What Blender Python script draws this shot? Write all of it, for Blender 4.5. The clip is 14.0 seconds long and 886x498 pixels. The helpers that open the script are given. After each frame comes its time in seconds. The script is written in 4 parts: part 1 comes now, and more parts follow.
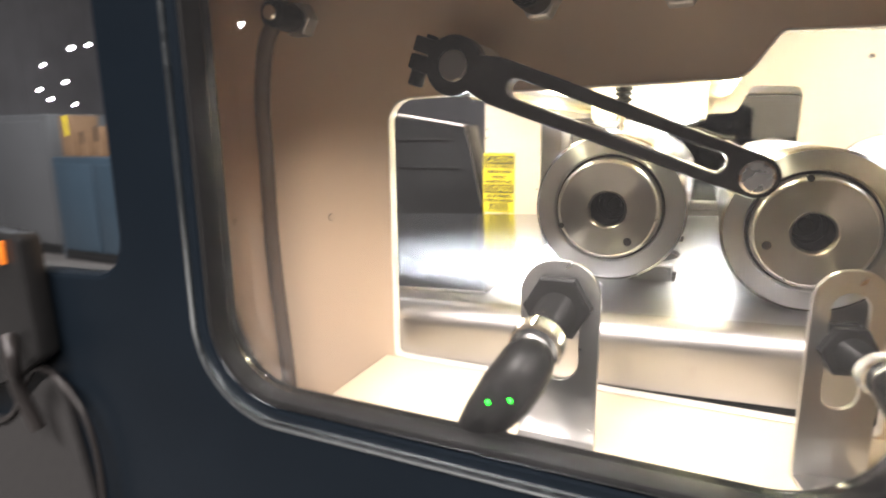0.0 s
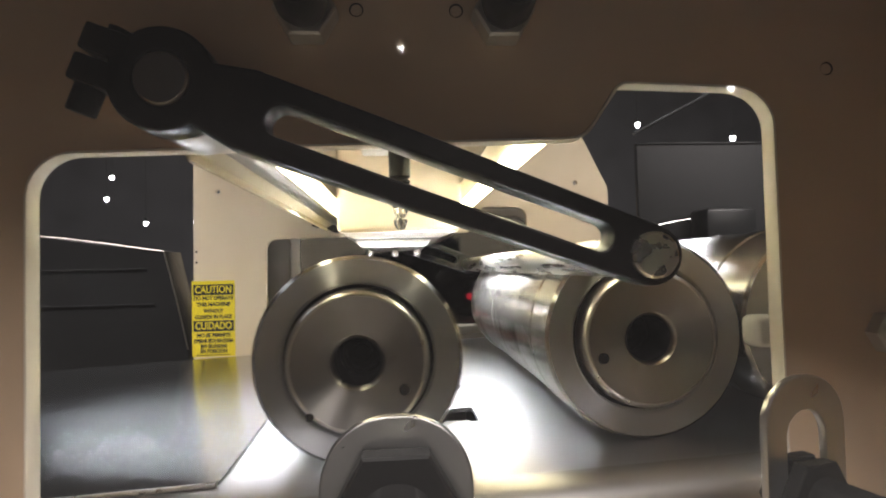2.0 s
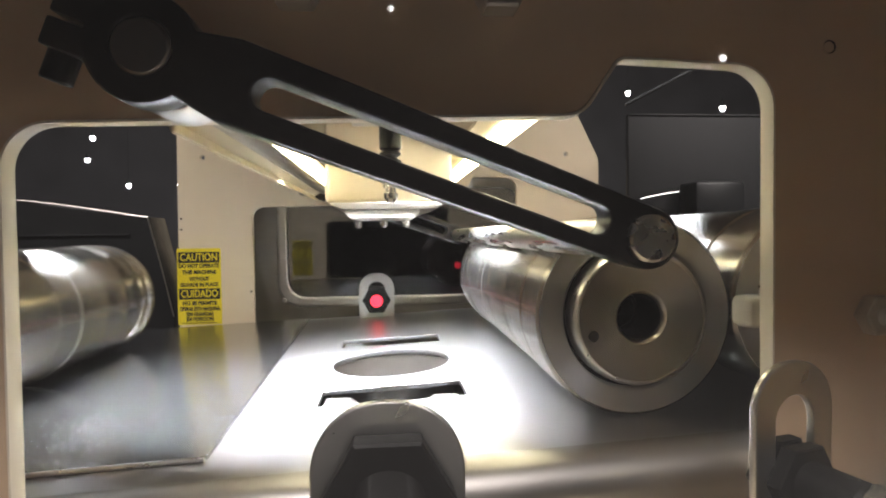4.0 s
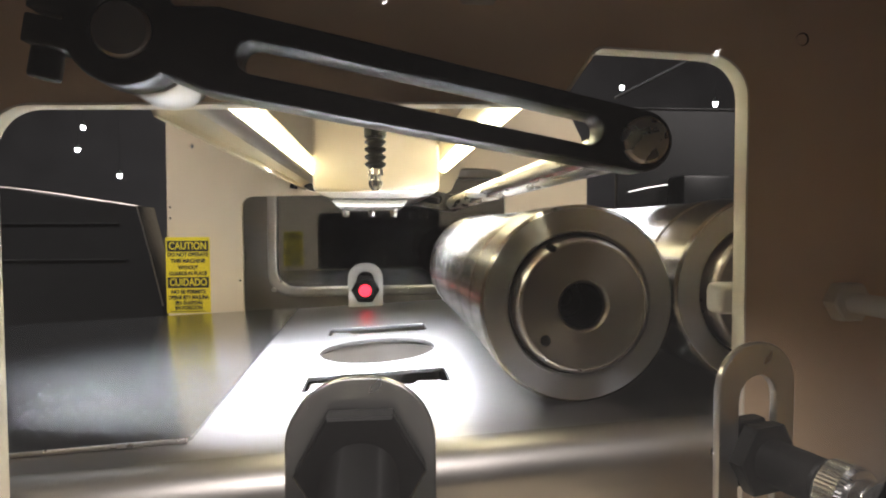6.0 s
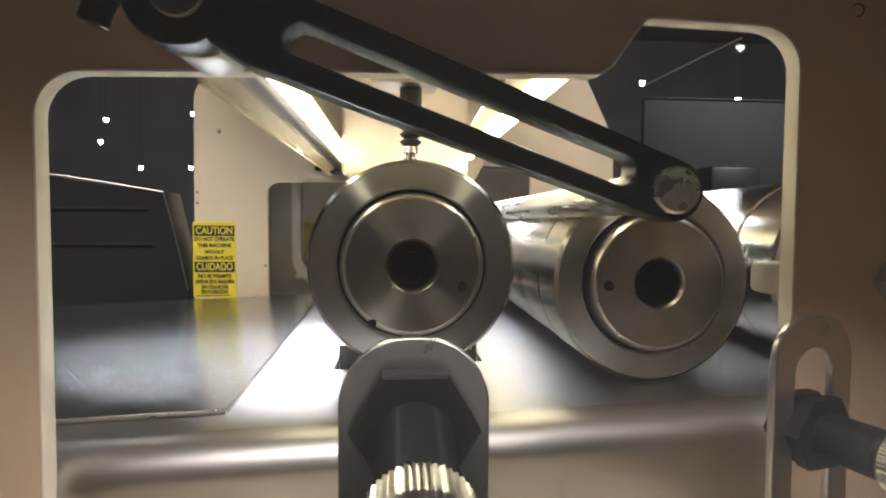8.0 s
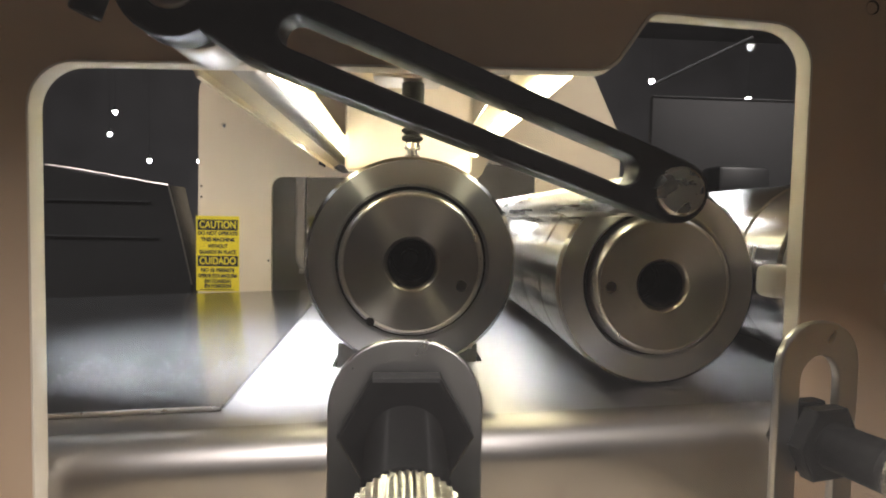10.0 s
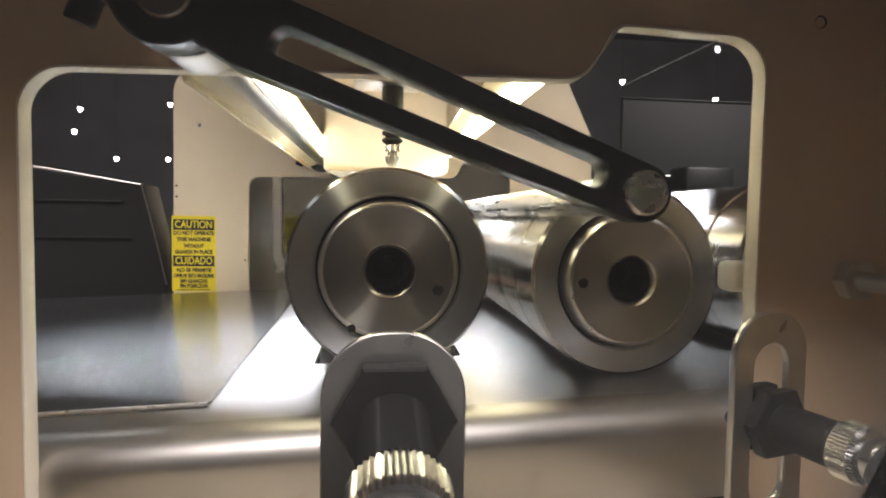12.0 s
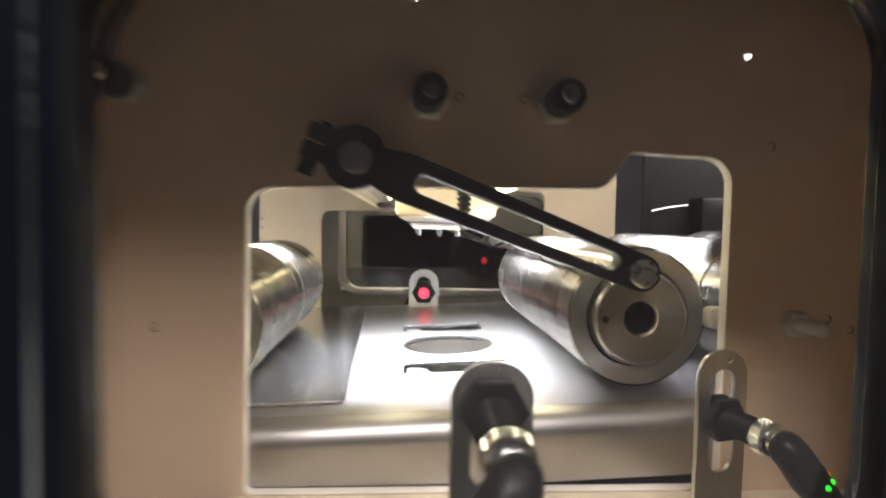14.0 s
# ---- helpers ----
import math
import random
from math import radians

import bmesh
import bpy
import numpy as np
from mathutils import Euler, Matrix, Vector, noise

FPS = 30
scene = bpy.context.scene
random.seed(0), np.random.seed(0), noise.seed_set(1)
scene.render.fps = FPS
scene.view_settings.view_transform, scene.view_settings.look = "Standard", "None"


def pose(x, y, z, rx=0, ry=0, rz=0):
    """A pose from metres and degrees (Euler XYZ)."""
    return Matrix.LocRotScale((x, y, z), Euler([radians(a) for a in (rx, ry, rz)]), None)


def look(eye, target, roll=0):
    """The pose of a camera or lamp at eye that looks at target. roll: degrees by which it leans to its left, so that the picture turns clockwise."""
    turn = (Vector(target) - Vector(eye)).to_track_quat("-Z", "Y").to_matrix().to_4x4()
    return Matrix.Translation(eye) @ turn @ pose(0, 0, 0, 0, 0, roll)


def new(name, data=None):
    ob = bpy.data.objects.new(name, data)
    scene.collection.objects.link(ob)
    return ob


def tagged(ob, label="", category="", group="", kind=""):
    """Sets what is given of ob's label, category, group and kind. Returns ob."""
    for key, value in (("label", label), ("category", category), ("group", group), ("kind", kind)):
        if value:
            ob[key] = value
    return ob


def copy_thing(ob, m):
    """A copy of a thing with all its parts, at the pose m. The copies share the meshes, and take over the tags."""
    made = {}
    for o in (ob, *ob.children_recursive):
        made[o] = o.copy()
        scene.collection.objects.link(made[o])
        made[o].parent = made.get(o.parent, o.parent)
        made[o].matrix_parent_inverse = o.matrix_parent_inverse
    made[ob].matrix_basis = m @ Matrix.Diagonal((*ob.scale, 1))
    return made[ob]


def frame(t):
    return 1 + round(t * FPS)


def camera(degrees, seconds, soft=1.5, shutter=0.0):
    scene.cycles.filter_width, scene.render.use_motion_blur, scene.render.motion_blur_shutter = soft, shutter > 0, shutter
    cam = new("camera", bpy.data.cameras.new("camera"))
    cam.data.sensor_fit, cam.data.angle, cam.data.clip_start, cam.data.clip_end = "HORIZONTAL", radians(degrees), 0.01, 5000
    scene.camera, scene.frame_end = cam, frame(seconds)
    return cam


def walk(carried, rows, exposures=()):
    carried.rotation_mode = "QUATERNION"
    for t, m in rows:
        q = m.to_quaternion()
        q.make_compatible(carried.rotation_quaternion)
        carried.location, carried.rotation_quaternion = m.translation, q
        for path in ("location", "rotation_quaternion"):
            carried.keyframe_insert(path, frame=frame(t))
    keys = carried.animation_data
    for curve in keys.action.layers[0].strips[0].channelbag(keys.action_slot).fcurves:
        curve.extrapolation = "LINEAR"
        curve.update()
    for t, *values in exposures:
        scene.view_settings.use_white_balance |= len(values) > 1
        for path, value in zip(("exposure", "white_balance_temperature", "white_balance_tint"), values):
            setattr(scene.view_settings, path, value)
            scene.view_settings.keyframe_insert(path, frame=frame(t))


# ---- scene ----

cam = camera(75.64, 14.0, soft=2.0, shutter=0.5)
PATH = [
    (0.0, look((0.0502, -0.3116, 1.1108), (-0.3555, 0.5795, 0.9074), -0.60)),
    (0.5, look((-0.0069, -0.2700, 1.0850), (-0.2165, 0.7018, 0.9764), -3.61)),
    (1.0, look((-0.0043, -0.2340, 1.0841), (-0.0848, 0.7599, 1.0087), -4.69)),
    (1.5, look((-0.0031, -0.2184, 1.0878), (0.0169, 0.7809, 1.0561), -3.18)),
    (2.0, look((-0.0039, -0.1981, 1.0879), (0.0719, 0.7985, 1.1197), -1.43)),
    (2.5, look((-0.0045, -0.1936, 1.0924), (0.0831, 0.8024, 1.1056), -0.64)),
    (5.0, look((-0.0053, -0.1958, 1.0912), (0.1014, 0.7978, 1.0568), -0.89)),
    (5.5, look((-0.0023, -0.1984, 1.0895), (0.1156, 0.7939, 1.0516), -0.45)),
    (6.0, look((-0.0006, -0.1986, 1.0892), (0.1079, 0.7948, 1.0502), -0.27)),
    (6.5, look((-0.0028, -0.1976, 1.0891), (0.0974, 0.7965, 1.0474), -0.22)),
    (7.0, look((-0.0041, -0.1949, 1.0847), (0.0853, 0.8001, 1.0391), -0.15)),
    (7.5, look((-0.0088, -0.1979, 1.0824), (0.0786, 0.7971, 1.0358), 0.12)),
    (8.0, look((-0.0103, -0.1964, 1.0805), (0.0712, 0.7991, 1.0334), 0.38)),
    (10.5, look((-0.0068, -0.1927, 1.0812), (0.0646, 0.8032, 1.0251), 1.24)),
    (11.0, look((-0.0084, -0.1972, 1.0812), (0.0736, 0.7977, 1.0231), 1.55)),
    (11.5, look((-0.0067, -0.1989, 1.0817), (0.0858, 0.7952, 1.0256), 1.73)),
    (12.0, look((-0.0106, -0.2026, 1.0816), (0.1047, 0.7892, 1.0268), 0.98)),
    (12.5, look((-0.0122, -0.2097, 1.0772), (0.0861, 0.7842, 1.0259), 1.35)),
    (13.0, look((-0.0132, -0.2107, 1.0772), (0.0472, 0.7861, 1.0244), 2.61)),
    (13.5, look((0.0093, -0.2323, 1.0969), (0.0356, 0.7664, 1.0526), 1.12)),
    (13.8, look((-0.0068, -0.2647, 1.1024), (0.0318, 0.7333, 1.0527), 1.04)),
    (14.0, look((-0.0470, -0.3055, 1.1140), (0.0245, 0.6907, 1.0645), 1.27)),
]
walk(cam, PATH, exposures=[(0.0, 2.38), (0.3, 2.0), (0.6, 1.64), (1.0, 1.1), (1.5, 0.87), (2.5, 0.80), (5.0, 0.58), (6.6, 0.64), (7.4, 0.82), (11.8, 0.80), (13.0, 0.78), (14.0, 0.84)])

# ---- world and hall light ----
world = bpy.data.worlds.new("world")
scene.world = world
world.use_nodes = True
world.node_tree.nodes["Background"].inputs[0].default_value = (0.9, 0.85, 0.8, 1)
world.node_tree.nodes["Background"].inputs[1].default_value = 0.02


def area_lamp(name, place, target, energy, sx, sy, colour, spread=180):
    d = bpy.data.lights.new(name, "AREA")
    d.spread = radians(spread)
    d.shape, d.size, d.size_y, d.energy, d.color = "RECTANGLE", sx, sy, energy, colour
    ob = new(name, d)
    ob.matrix_world = look(place, target)
    return ob


# rows of high-bay hall lamps behind and above the machine
area_lamp("hall_light_row", (-1.5, -4.0, 5.5), (0, 0, 1.1), 225, 3.0, 1.0, (1.0, 0.92, 0.90))
area_lamp("hall_light_row", (3.0, -4.0, 4.9), (0, 0, 1.1), 165, 3.0, 2.4, (1.0, 0.92, 0.90))
area_lamp("hall_light_row", (-1.0, 4.0, 6.9), (-1.0, 4, 0), 90, 5.0, 2.0, (0.95, 0.97, 1.0))
area_lamp("hall_light_row", (-7, 2.0, 6.5), (-7, 2, 0), 40, 2.0, 6.0, (0.86, 0.92, 1.0))
# added fill lamp, brightens the dark right side of the table
area_lamp("hall_light_row", (5.5, 3.0, 6.5), (5.5, 3, 0), 60, 2.0, 6.0, (0.90, 0.95, 1.0))
# LED work lights inside the machine
LED = (0.87, 0.915, 1.0)
TUBES = ((-0.0640, 1.1420, -25, 0.0080, -1), (0.0660, 1.1530, 25, 0.0058, -1))  # x, z, lean, half width of the strip, side of the ribbed flank
for tx, tz, lean, half, side in TUBES:
    nx, nz = math.sin(radians(14)), -math.cos(radians(14))
    area_lamp("work_light_lamp", (tx + 0.006 * nx, 0.224, tz + 0.006 * nz), (tx + nx, 0.224, tz + nz), 2.9, 2 * half, 0.382, LED, 110)


# ---- materials ----
def material(name, colour, rough=0.5, metal=0.0, grain=40.0, vary=0.12, bump=0.0, bump_scale=200.0, stretch=(1, 1, 1),
             rough_vary=0.1, spots=0.0, spot_colour=(0.1, 0.07, 0.05), coat=0.0, random_vary=0.0):
    m = bpy.data.materials.new(name)
    m.use_nodes = True
    nt = m.node_tree
    n, l = nt.nodes, nt.links
    b = n["Principled BSDF"]
    b.inputs["Metallic"].default_value = metal
    b.inputs["Coat Weight"].default_value = coat
    tc = n.new("ShaderNodeTexCoord")
    mp = n.new("ShaderNodeMapping")
    mp.inputs["Scale"].default_value = stretch
    l.new(tc.outputs["Object"], mp.inputs["Vector"])
    big = n.new("ShaderNodeTexNoise")
    big.inputs["Scale"].default_value, big.inputs["Detail"].default_value = grain, 5
    l.new(mp.outputs[0], big.inputs["Vector"])
    fine = n.new("ShaderNodeTexNoise")
    fine.inputs["Scale"].default_value, fine.inputs["Detail"].default_value = bump_scale, 4
    l.new(mp.outputs[0], fine.inputs["Vector"])
    mix = n.new("ShaderNodeMix")
    mix.data_type = "RGBA"
    lo = [max(0, c * (1 - vary)) for c in colour]
    hi = [min(1, c * (1 + vary)) for c in colour]
    mix.inputs[6].default_value, mix.inputs[7].default_value = (*lo, 1), (*hi, 1)
    l.new(big.outputs["Fac"], mix.inputs[0])
    out = mix.outputs[2]
    if spots:
        sp = n.new("ShaderNodeTexNoise")
        sp.inputs["Scale"].default_value, sp.inputs["Detail"].default_value, sp.inputs["Roughness"].default_value = grain * 2.7, 8, 0.7
        l.new(tc.outputs["Object"], sp.inputs["Vector"])
        ramp = n.new("ShaderNodeMapRange")
        ramp.inputs["From Min"].default_value, ramp.inputs["From Max"].default_value = 0.58, 0.75
        ramp.inputs["To Max"].default_value = spots
        l.new(sp.outputs["Fac"], ramp.inputs["Value"])
        m2 = n.new("ShaderNodeMix")
        m2.data_type = "RGBA"
        m2.inputs[7].default_value = (*spot_colour, 1)
        l.new(ramp.outputs[0], m2.inputs[0])
        l.new(out, m2.inputs[6])
        out = m2.outputs[2]
    l.new(out, b.inputs["Base Color"])
    rr = n.new("ShaderNodeMapRange")
    rr.inputs["To Min"].default_value, rr.inputs["To Max"].default_value = max(0.02, rough - rough_vary), min(1, rough + rough_vary)
    l.new(fine.outputs["Fac"], rr.inputs["Value"])
    l.new(rr.outputs[0], b.inputs["Roughness"])
    if bump:
        bp = n.new("ShaderNodeBump")
        bp.inputs["Strength"].default_value, bp.inputs["Distance"].default_value = bump, 0.0005
        l.new(fine.outputs["Fac"], bp.inputs["Height"])
        l.new(bp.outputs[0], b.inputs["Normal"])
    return m


def turned(m, amount, turn, rings):
    """Fine turning marks round the y axis, which draw the highlights out."""
    n, l = m.node_tree.nodes, m.node_tree.links
    tg = n.new("ShaderNodeTangent")
    tg.direction_type, tg.axis = "RADIAL", "Y"
    s = n["Principled BSDF"]
    s.inputs["Anisotropic"].default_value, s.inputs["Anisotropic Rotation"].default_value = amount, turn
    l.new(tg.outputs[0], s.inputs["Tangent"])
    if rings:
        tc, flat, far, wave, bp = (n.new("ShaderNode" + k) for k in ("TexCoord", "VectorMath", "VectorMath", "TexNoise", "Bump"))
        flat.operation, flat.inputs[1].default_value, far.operation = "MULTIPLY", (1, 0, 1), "LENGTH"
        l.new(tc.outputs["Object"], flat.inputs[0])
        l.new(flat.outputs[0], far.inputs[0])
        wave.noise_dimensions = "1D"
        wave.inputs["Scale"].default_value, wave.inputs["Detail"].default_value = 1400, 3
        l.new(far.outputs["Value"], wave.inputs["W"])
        bp.inputs["Strength"].default_value, bp.inputs["Distance"].default_value = rings, 0.0004
        l.new(wave.outputs["Fac"], bp.inputs["Height"])
        l.new(bp.outputs[0], s.inputs["Normal"])
    return m


def glowing(name, colour, strength):
    m = bpy.data.materials.new(name)
    m.use_nodes = True
    b = m.node_tree.nodes["Principled BSDF"]
    b.inputs["Base Color"].default_value = (*[c * 0.5 for c in colour], 1)
    b.inputs["Emission Color"].default_value = (*colour, 1)
    b.inputs["Emission Strength"].default_value = strength
    return m


def clear(name, tint, rough, amount, veil=0.0):
    """A thin clear sheet: mostly see-through, with a mirror gloss that grows at grazing angles."""
    m = bpy.data.materials.new(name)
    m.use_nodes = True
    nt = m.node_tree
    n, l = nt.nodes, nt.links
    n.clear()
    o = n.new("ShaderNodeOutputMaterial")
    t = n.new("ShaderNodeBsdfTransparent")
    t.inputs[0].default_value = (*tint, 1)
    g = n.new("ShaderNodeBsdfGlossy")
    g.inputs["Roughness"].default_value = rough
    f = n.new("ShaderNodeFresnel")
    f.inputs["IOR"].default_value = amount
    mx = n.new("ShaderNodeMixShader")
    l.new(f.outputs[0], mx.inputs[0])
    l.new(t.outputs[0], mx.inputs[1])
    l.new(g.outputs[0], mx.inputs[2])
    l.new(mx.outputs[0], o.inputs[0])
    if veil:
        # an uneven pale film, added as haze to lift the darks like lens glare
        dd, tc, mp, ns, rg, m2 = (n.new("ShaderNode" + k) for k in ("BsdfDiffuse", "TexCoord", "Mapping", "TexNoise", "MapRange", "MixShader"))
        dd.inputs[0].default_value = (0.8, 0.79, 0.77, 1)
        mp.inputs["Scale"].default_value, mp.inputs["Rotation"].default_value = (1, 1, 4), (0, 0.5, 0)
        ns.inputs["Scale"].default_value, ns.inputs["Detail"].default_value = 14, 6
        rg.inputs["To Min"].default_value, rg.inputs["To Max"].default_value = veil * 0.5, veil * 1.5
        l.new(tc.outputs["Object"], mp.inputs[0])
        l.new(mp.outputs[0], ns.inputs["Vector"])
        l.new(ns.outputs["Fac"], rg.inputs["Value"])
        l.new(rg.outputs[0], m2.inputs[0])
        l.new(mx.outputs[0], m2.inputs[1])
        l.new(dd.outputs[0], m2.inputs[2])
        l.new(m2.outputs[0], o.inputs[0])
    return m


beige = material("beige_paint", (0.64, 0.485, 0.345), 0.38, grain=9, vary=0.06, bump=0.12, bump_scale=500, spots=0.12, spot_colour=(0.35, 0.25, 0.15))
cream = material("cream_paint", (0.74, 0.635, 0.465), 0.4, grain=9, vary=0.05, bump=0.1, bump_scale=500, spots=0.1, spot_colour=(0.4, 0.3, 0.18))
lit_rim = material("led_lit_rim", (0.82, 0.765, 0.67), 0.5, grain=60, vary=0.06)
table_steel = material("satin_sheet_steel", (0.52, 0.515, 0.525), 0.33, 1.0, grain=9, vary=0.16, rough_vary=0.02, spots=0.3, spot_colour=(0.40, 0.39, 0.385), stretch=(0.5, 1.6, 1), bump_scale=14)
# darker, browner copy of the table's sheet steel, for the dim rolled edge
shaded_edge_steel = material("shaded_bent_steel", (0.42, 0.40, 0.385), 0.38, 1.0, grain=22, vary=0.14, bump=0.03, bump_scale=60, rough_vary=0.06, spots=0.35, spot_colour=(0.24, 0.20, 0.17))
panel_steel = material("polished_cover_plate", (0.46, 0.46, 0.475), 0.21, 1.0, grain=9, vary=0.16, rough_vary=0.006, spots=0.3, spot_colour=(0.33, 0.325, 0.33), stretch=(0.5, 1.6, 1), bump_scale=14)
roll_steel = turned(material("turned_steel", (0.40, 0.385, 0.365), 0.26, 1.0, grain=10, vary=0.12, stretch=(0.02, 3, 0.02), bump_scale=20, rough_vary=0.05, spots=0.12, spot_colour=(0.3, 0.28, 0.26)), 0.8, 0.25, 0.0)
face_steel = turned(material("machined_end_steel", (0.72, 0.735, 0.78), 0.50, 1.0, grain=25, vary=0.14, rough_vary=0.04, spots=0.3, spot_colour=(0.33, 0.30, 0.28)), 0.99, 0.25, 0.03)
boss_steel = turned(material("browned_boss_steel", (0.43, 0.42, 0.42), 0.44, 1.0, grain=35, vary=0.2, rough_vary=0.06, spots=0.5, spot_colour=(0.20, 0.165, 0.135)), 0.95, 0.25, 0.04)
rim_steel = material("bright_turned_chamfer", (0.66, 0.64, 0.62), 0.30, 1.0, grain=60, vary=0.12, rough_vary=0.08)
# near-black: the shade inside holes and grooves, also lenses and screw heads
black_and_hole_shade = material("black_and_hole_shade", (0.014, 0.012, 0.011), 0.5, 0.0, grain=80)
door_steel = material("dull_door_steel", (0.30, 0.285, 0.26), 0.42, 1.0, grain=30, vary=0.12, bump=0.02, bump_scale=150)
stainless = material("stainless_sheet", (0.60, 0.595, 0.585), 0.30, 1.0, grain=40, vary=0.10, bump=0.02, bump_scale=150, rough_vary=0.07)
chrome = material("nickel_plate", (0.80, 0.80, 0.79), 0.22, 1.0, grain=120, vary=0.08, rough_vary=0.05)
zinc = material("zinc_plated_steel", (0.70, 0.69, 0.66), 0.48, 1.0, grain=200, vary=0.15)
black_metal = material("black_anodised_metal", (0.014, 0.0125, 0.012), 0.34, 0.0, grain=60, vary=0.3, bump=0.1, bump_scale=300)
shaft_steel = material("ground_shaft_steel", (0.42, 0.39, 0.36), 0.35, 1.0, grain=60, vary=0.15)
rod_steel = material("ground_rod_steel", (0.72, 0.70, 0.68), 0.28, 1.0, grain=60, vary=0.06, stretch=(1, 0.1, 1))
black_plastic = material("black_plastic", (0.009, 0.009, 0.009), 0.36, grain=100, vary=0.3, bump=0.1, bump_scale=400)
rubber = material("black_rubber", (0.02, 0.019, 0.018), 0.6, grain=100, vary=0.3)
grey_cable = material("grey_cable_jacket", (0.16, 0.155, 0.15), 0.5, grain=100)
brown_hose = material("dark_brown_hose", (0.075, 0.05, 0.035), 0.4, grain=60)
white_plastic = material("white_nylon", (0.82, 0.81, 0.79), 0.45, grain=60, vary=0.04)
pad_plastic = material("greyed_white_plastic", (0.50, 0.485, 0.455), 0.45, grain=40, vary=0.08)
yellow = material("yellow_label", (0.80, 0.66, 0.02), 0.45, grain=60, vary=0.05)
ink = material("black_ink", (0.012, 0.012, 0.01), 0.5, grain=100)
teal = material("dark_teal_paint", (0.0035, 0.0055, 0.008), 0.36, 0.0, grain=14, vary=0.25, bump=0.05, bump_scale=300)
trim_metal = material("bright_trim", (0.62, 0.68, 0.70), 0.18, 1.0, grain=30)
dark_grey = material("dark_grey_enamel", (0.014, 0.0147, 0.0155), 0.35, grain=14, vary=0.3)
mid_grey = material("grey_enamel", (0.013, 0.0135, 0.0145), 0.5, grain=8, vary=0.25)
concrete = material("dark_concrete", (0.11, 0.105, 0.10), 0.6, grain=1.4, vary=0.35, bump=0.2, bump_scale=30)
hall_paint = material("dim_hall_cladding", (0.19, 0.19, 0.20), 0.7, grain=0.8, vary=0.4)
amber_plastic = material("frosted_amber_plastic", (0.50, 0.43, 0.28), 0.4, grain=40, vary=0.08)
led_glow = glowing("led_strip_glow", (1.0, 0.93, 0.62), 9)
red_glow = glowing("red_emitter", (1.0, 0.03, 0.06), 2.0)
green_led = glowing("green_led", (0.01, 1.0, 0.02), 1.6)
orange_led = glowing("orange_led", (1.0, 0.22, 0.01), 1.2)
orange_dim = glowing("dim_orange_light", (1.0, 0.25, 0.02), 0.12)
lamp_glow = glowing("hall_lamp_glow", (0.95, 0.97, 1.0), 30)
# the pane carries a faint added veil that stands for glare
guard_clear = clear("clear_guard_sheet", (0.97, 0.97, 0.96), 0.01, 1.35, 0.005)
door_glass = clear("smoked_door_glass", (0.32, 0.33, 0.34), 0.01, 1.5)


for m, gloss in ((black_plastic, 0.16), (black_metal, 0.25), (rubber, 0.3), (teal, 0.07), (dark_grey, 0.3), (mid_grey, 0.25)):
    m.node_tree.nodes["Principled BSDF"].inputs["Specular IOR Level"].default_value = gloss


# ---- mesh helpers ----
def finish(me, mat, sharp=35):
    me.materials.clear()
    me.materials.append(mat)
    me.shade_smooth()
    me.set_sharp_from_angle(angle=radians(sharp))
    return me


def thing(name, label, category, place=None, group="", kind=""):
    ob = new(name)
    ob.empty_display_size = 0.02
    ob.matrix_basis = place or Matrix()
    return tagged(ob, label, category, group, kind)


def part(name, shape, mat, parent=None, label="", sharp=35):
    """Links a bmesh or mesh as one mesh object under a thing or a part."""
    if isinstance(shape, bmesh.types.BMesh):
        me = bpy.data.meshes.new(name)
        shape.to_mesh(me)
        shape.free()
    else:
        me = shape
    finish(me, mat, sharp)
    ob = new(name, me)
    ob.parent = parent
    if label:
        ob["label"] = label
    return ob


def box(x0, x1, y0, y1, z0, z1, bevel=0.0006, seg=2):
    bm = bmesh.new()
    bmesh.ops.create_cube(bm, size=1)
    bmesh.ops.scale(bm, vec=(x1 - x0, y1 - y0, z1 - z0), verts=bm.verts)
    bmesh.ops.translate(bm, vec=((x0 + x1) / 2, (y0 + y1) / 2, (z0 + z1) / 2), verts=bm.verts)
    if bevel:
        bmesh.ops.bevel(bm, geom=bm.edges[:], offset=bevel, segments=seg, profile=0.5, affect="EDGES")
    return bm


def lathe(profile, seg=48, m=None, closed=False):
    """Turns (radius, along y) pairs round the y axis."""
    bm = bmesh.new()
    rings = []
    for r, a in profile:
        if r < 1e-6:
            rings.append([bm.verts.new((0, a, 0))])
        else:
            rings.append([bm.verts.new((r * math.cos(2 * math.pi * i / seg), a, r * math.sin(2 * math.pi * i / seg))) for i in range(seg)])
    for p, q in zip(rings, rings[1:] + (rings[:1] if closed else [])):
        for i in range(seg):
            j = (i + 1) % seg
            vs = [p[i % len(p)], p[j % len(p)], q[j % len(q)], q[i % len(q)]]
            vs = list(dict.fromkeys(vs))
            if len(vs) > 2:
                bm.faces.new(vs)
    bmesh.ops.recalc_face_normals(bm, faces=bm.faces)
    if m is not None:
        bm.transform(m)
    return bm


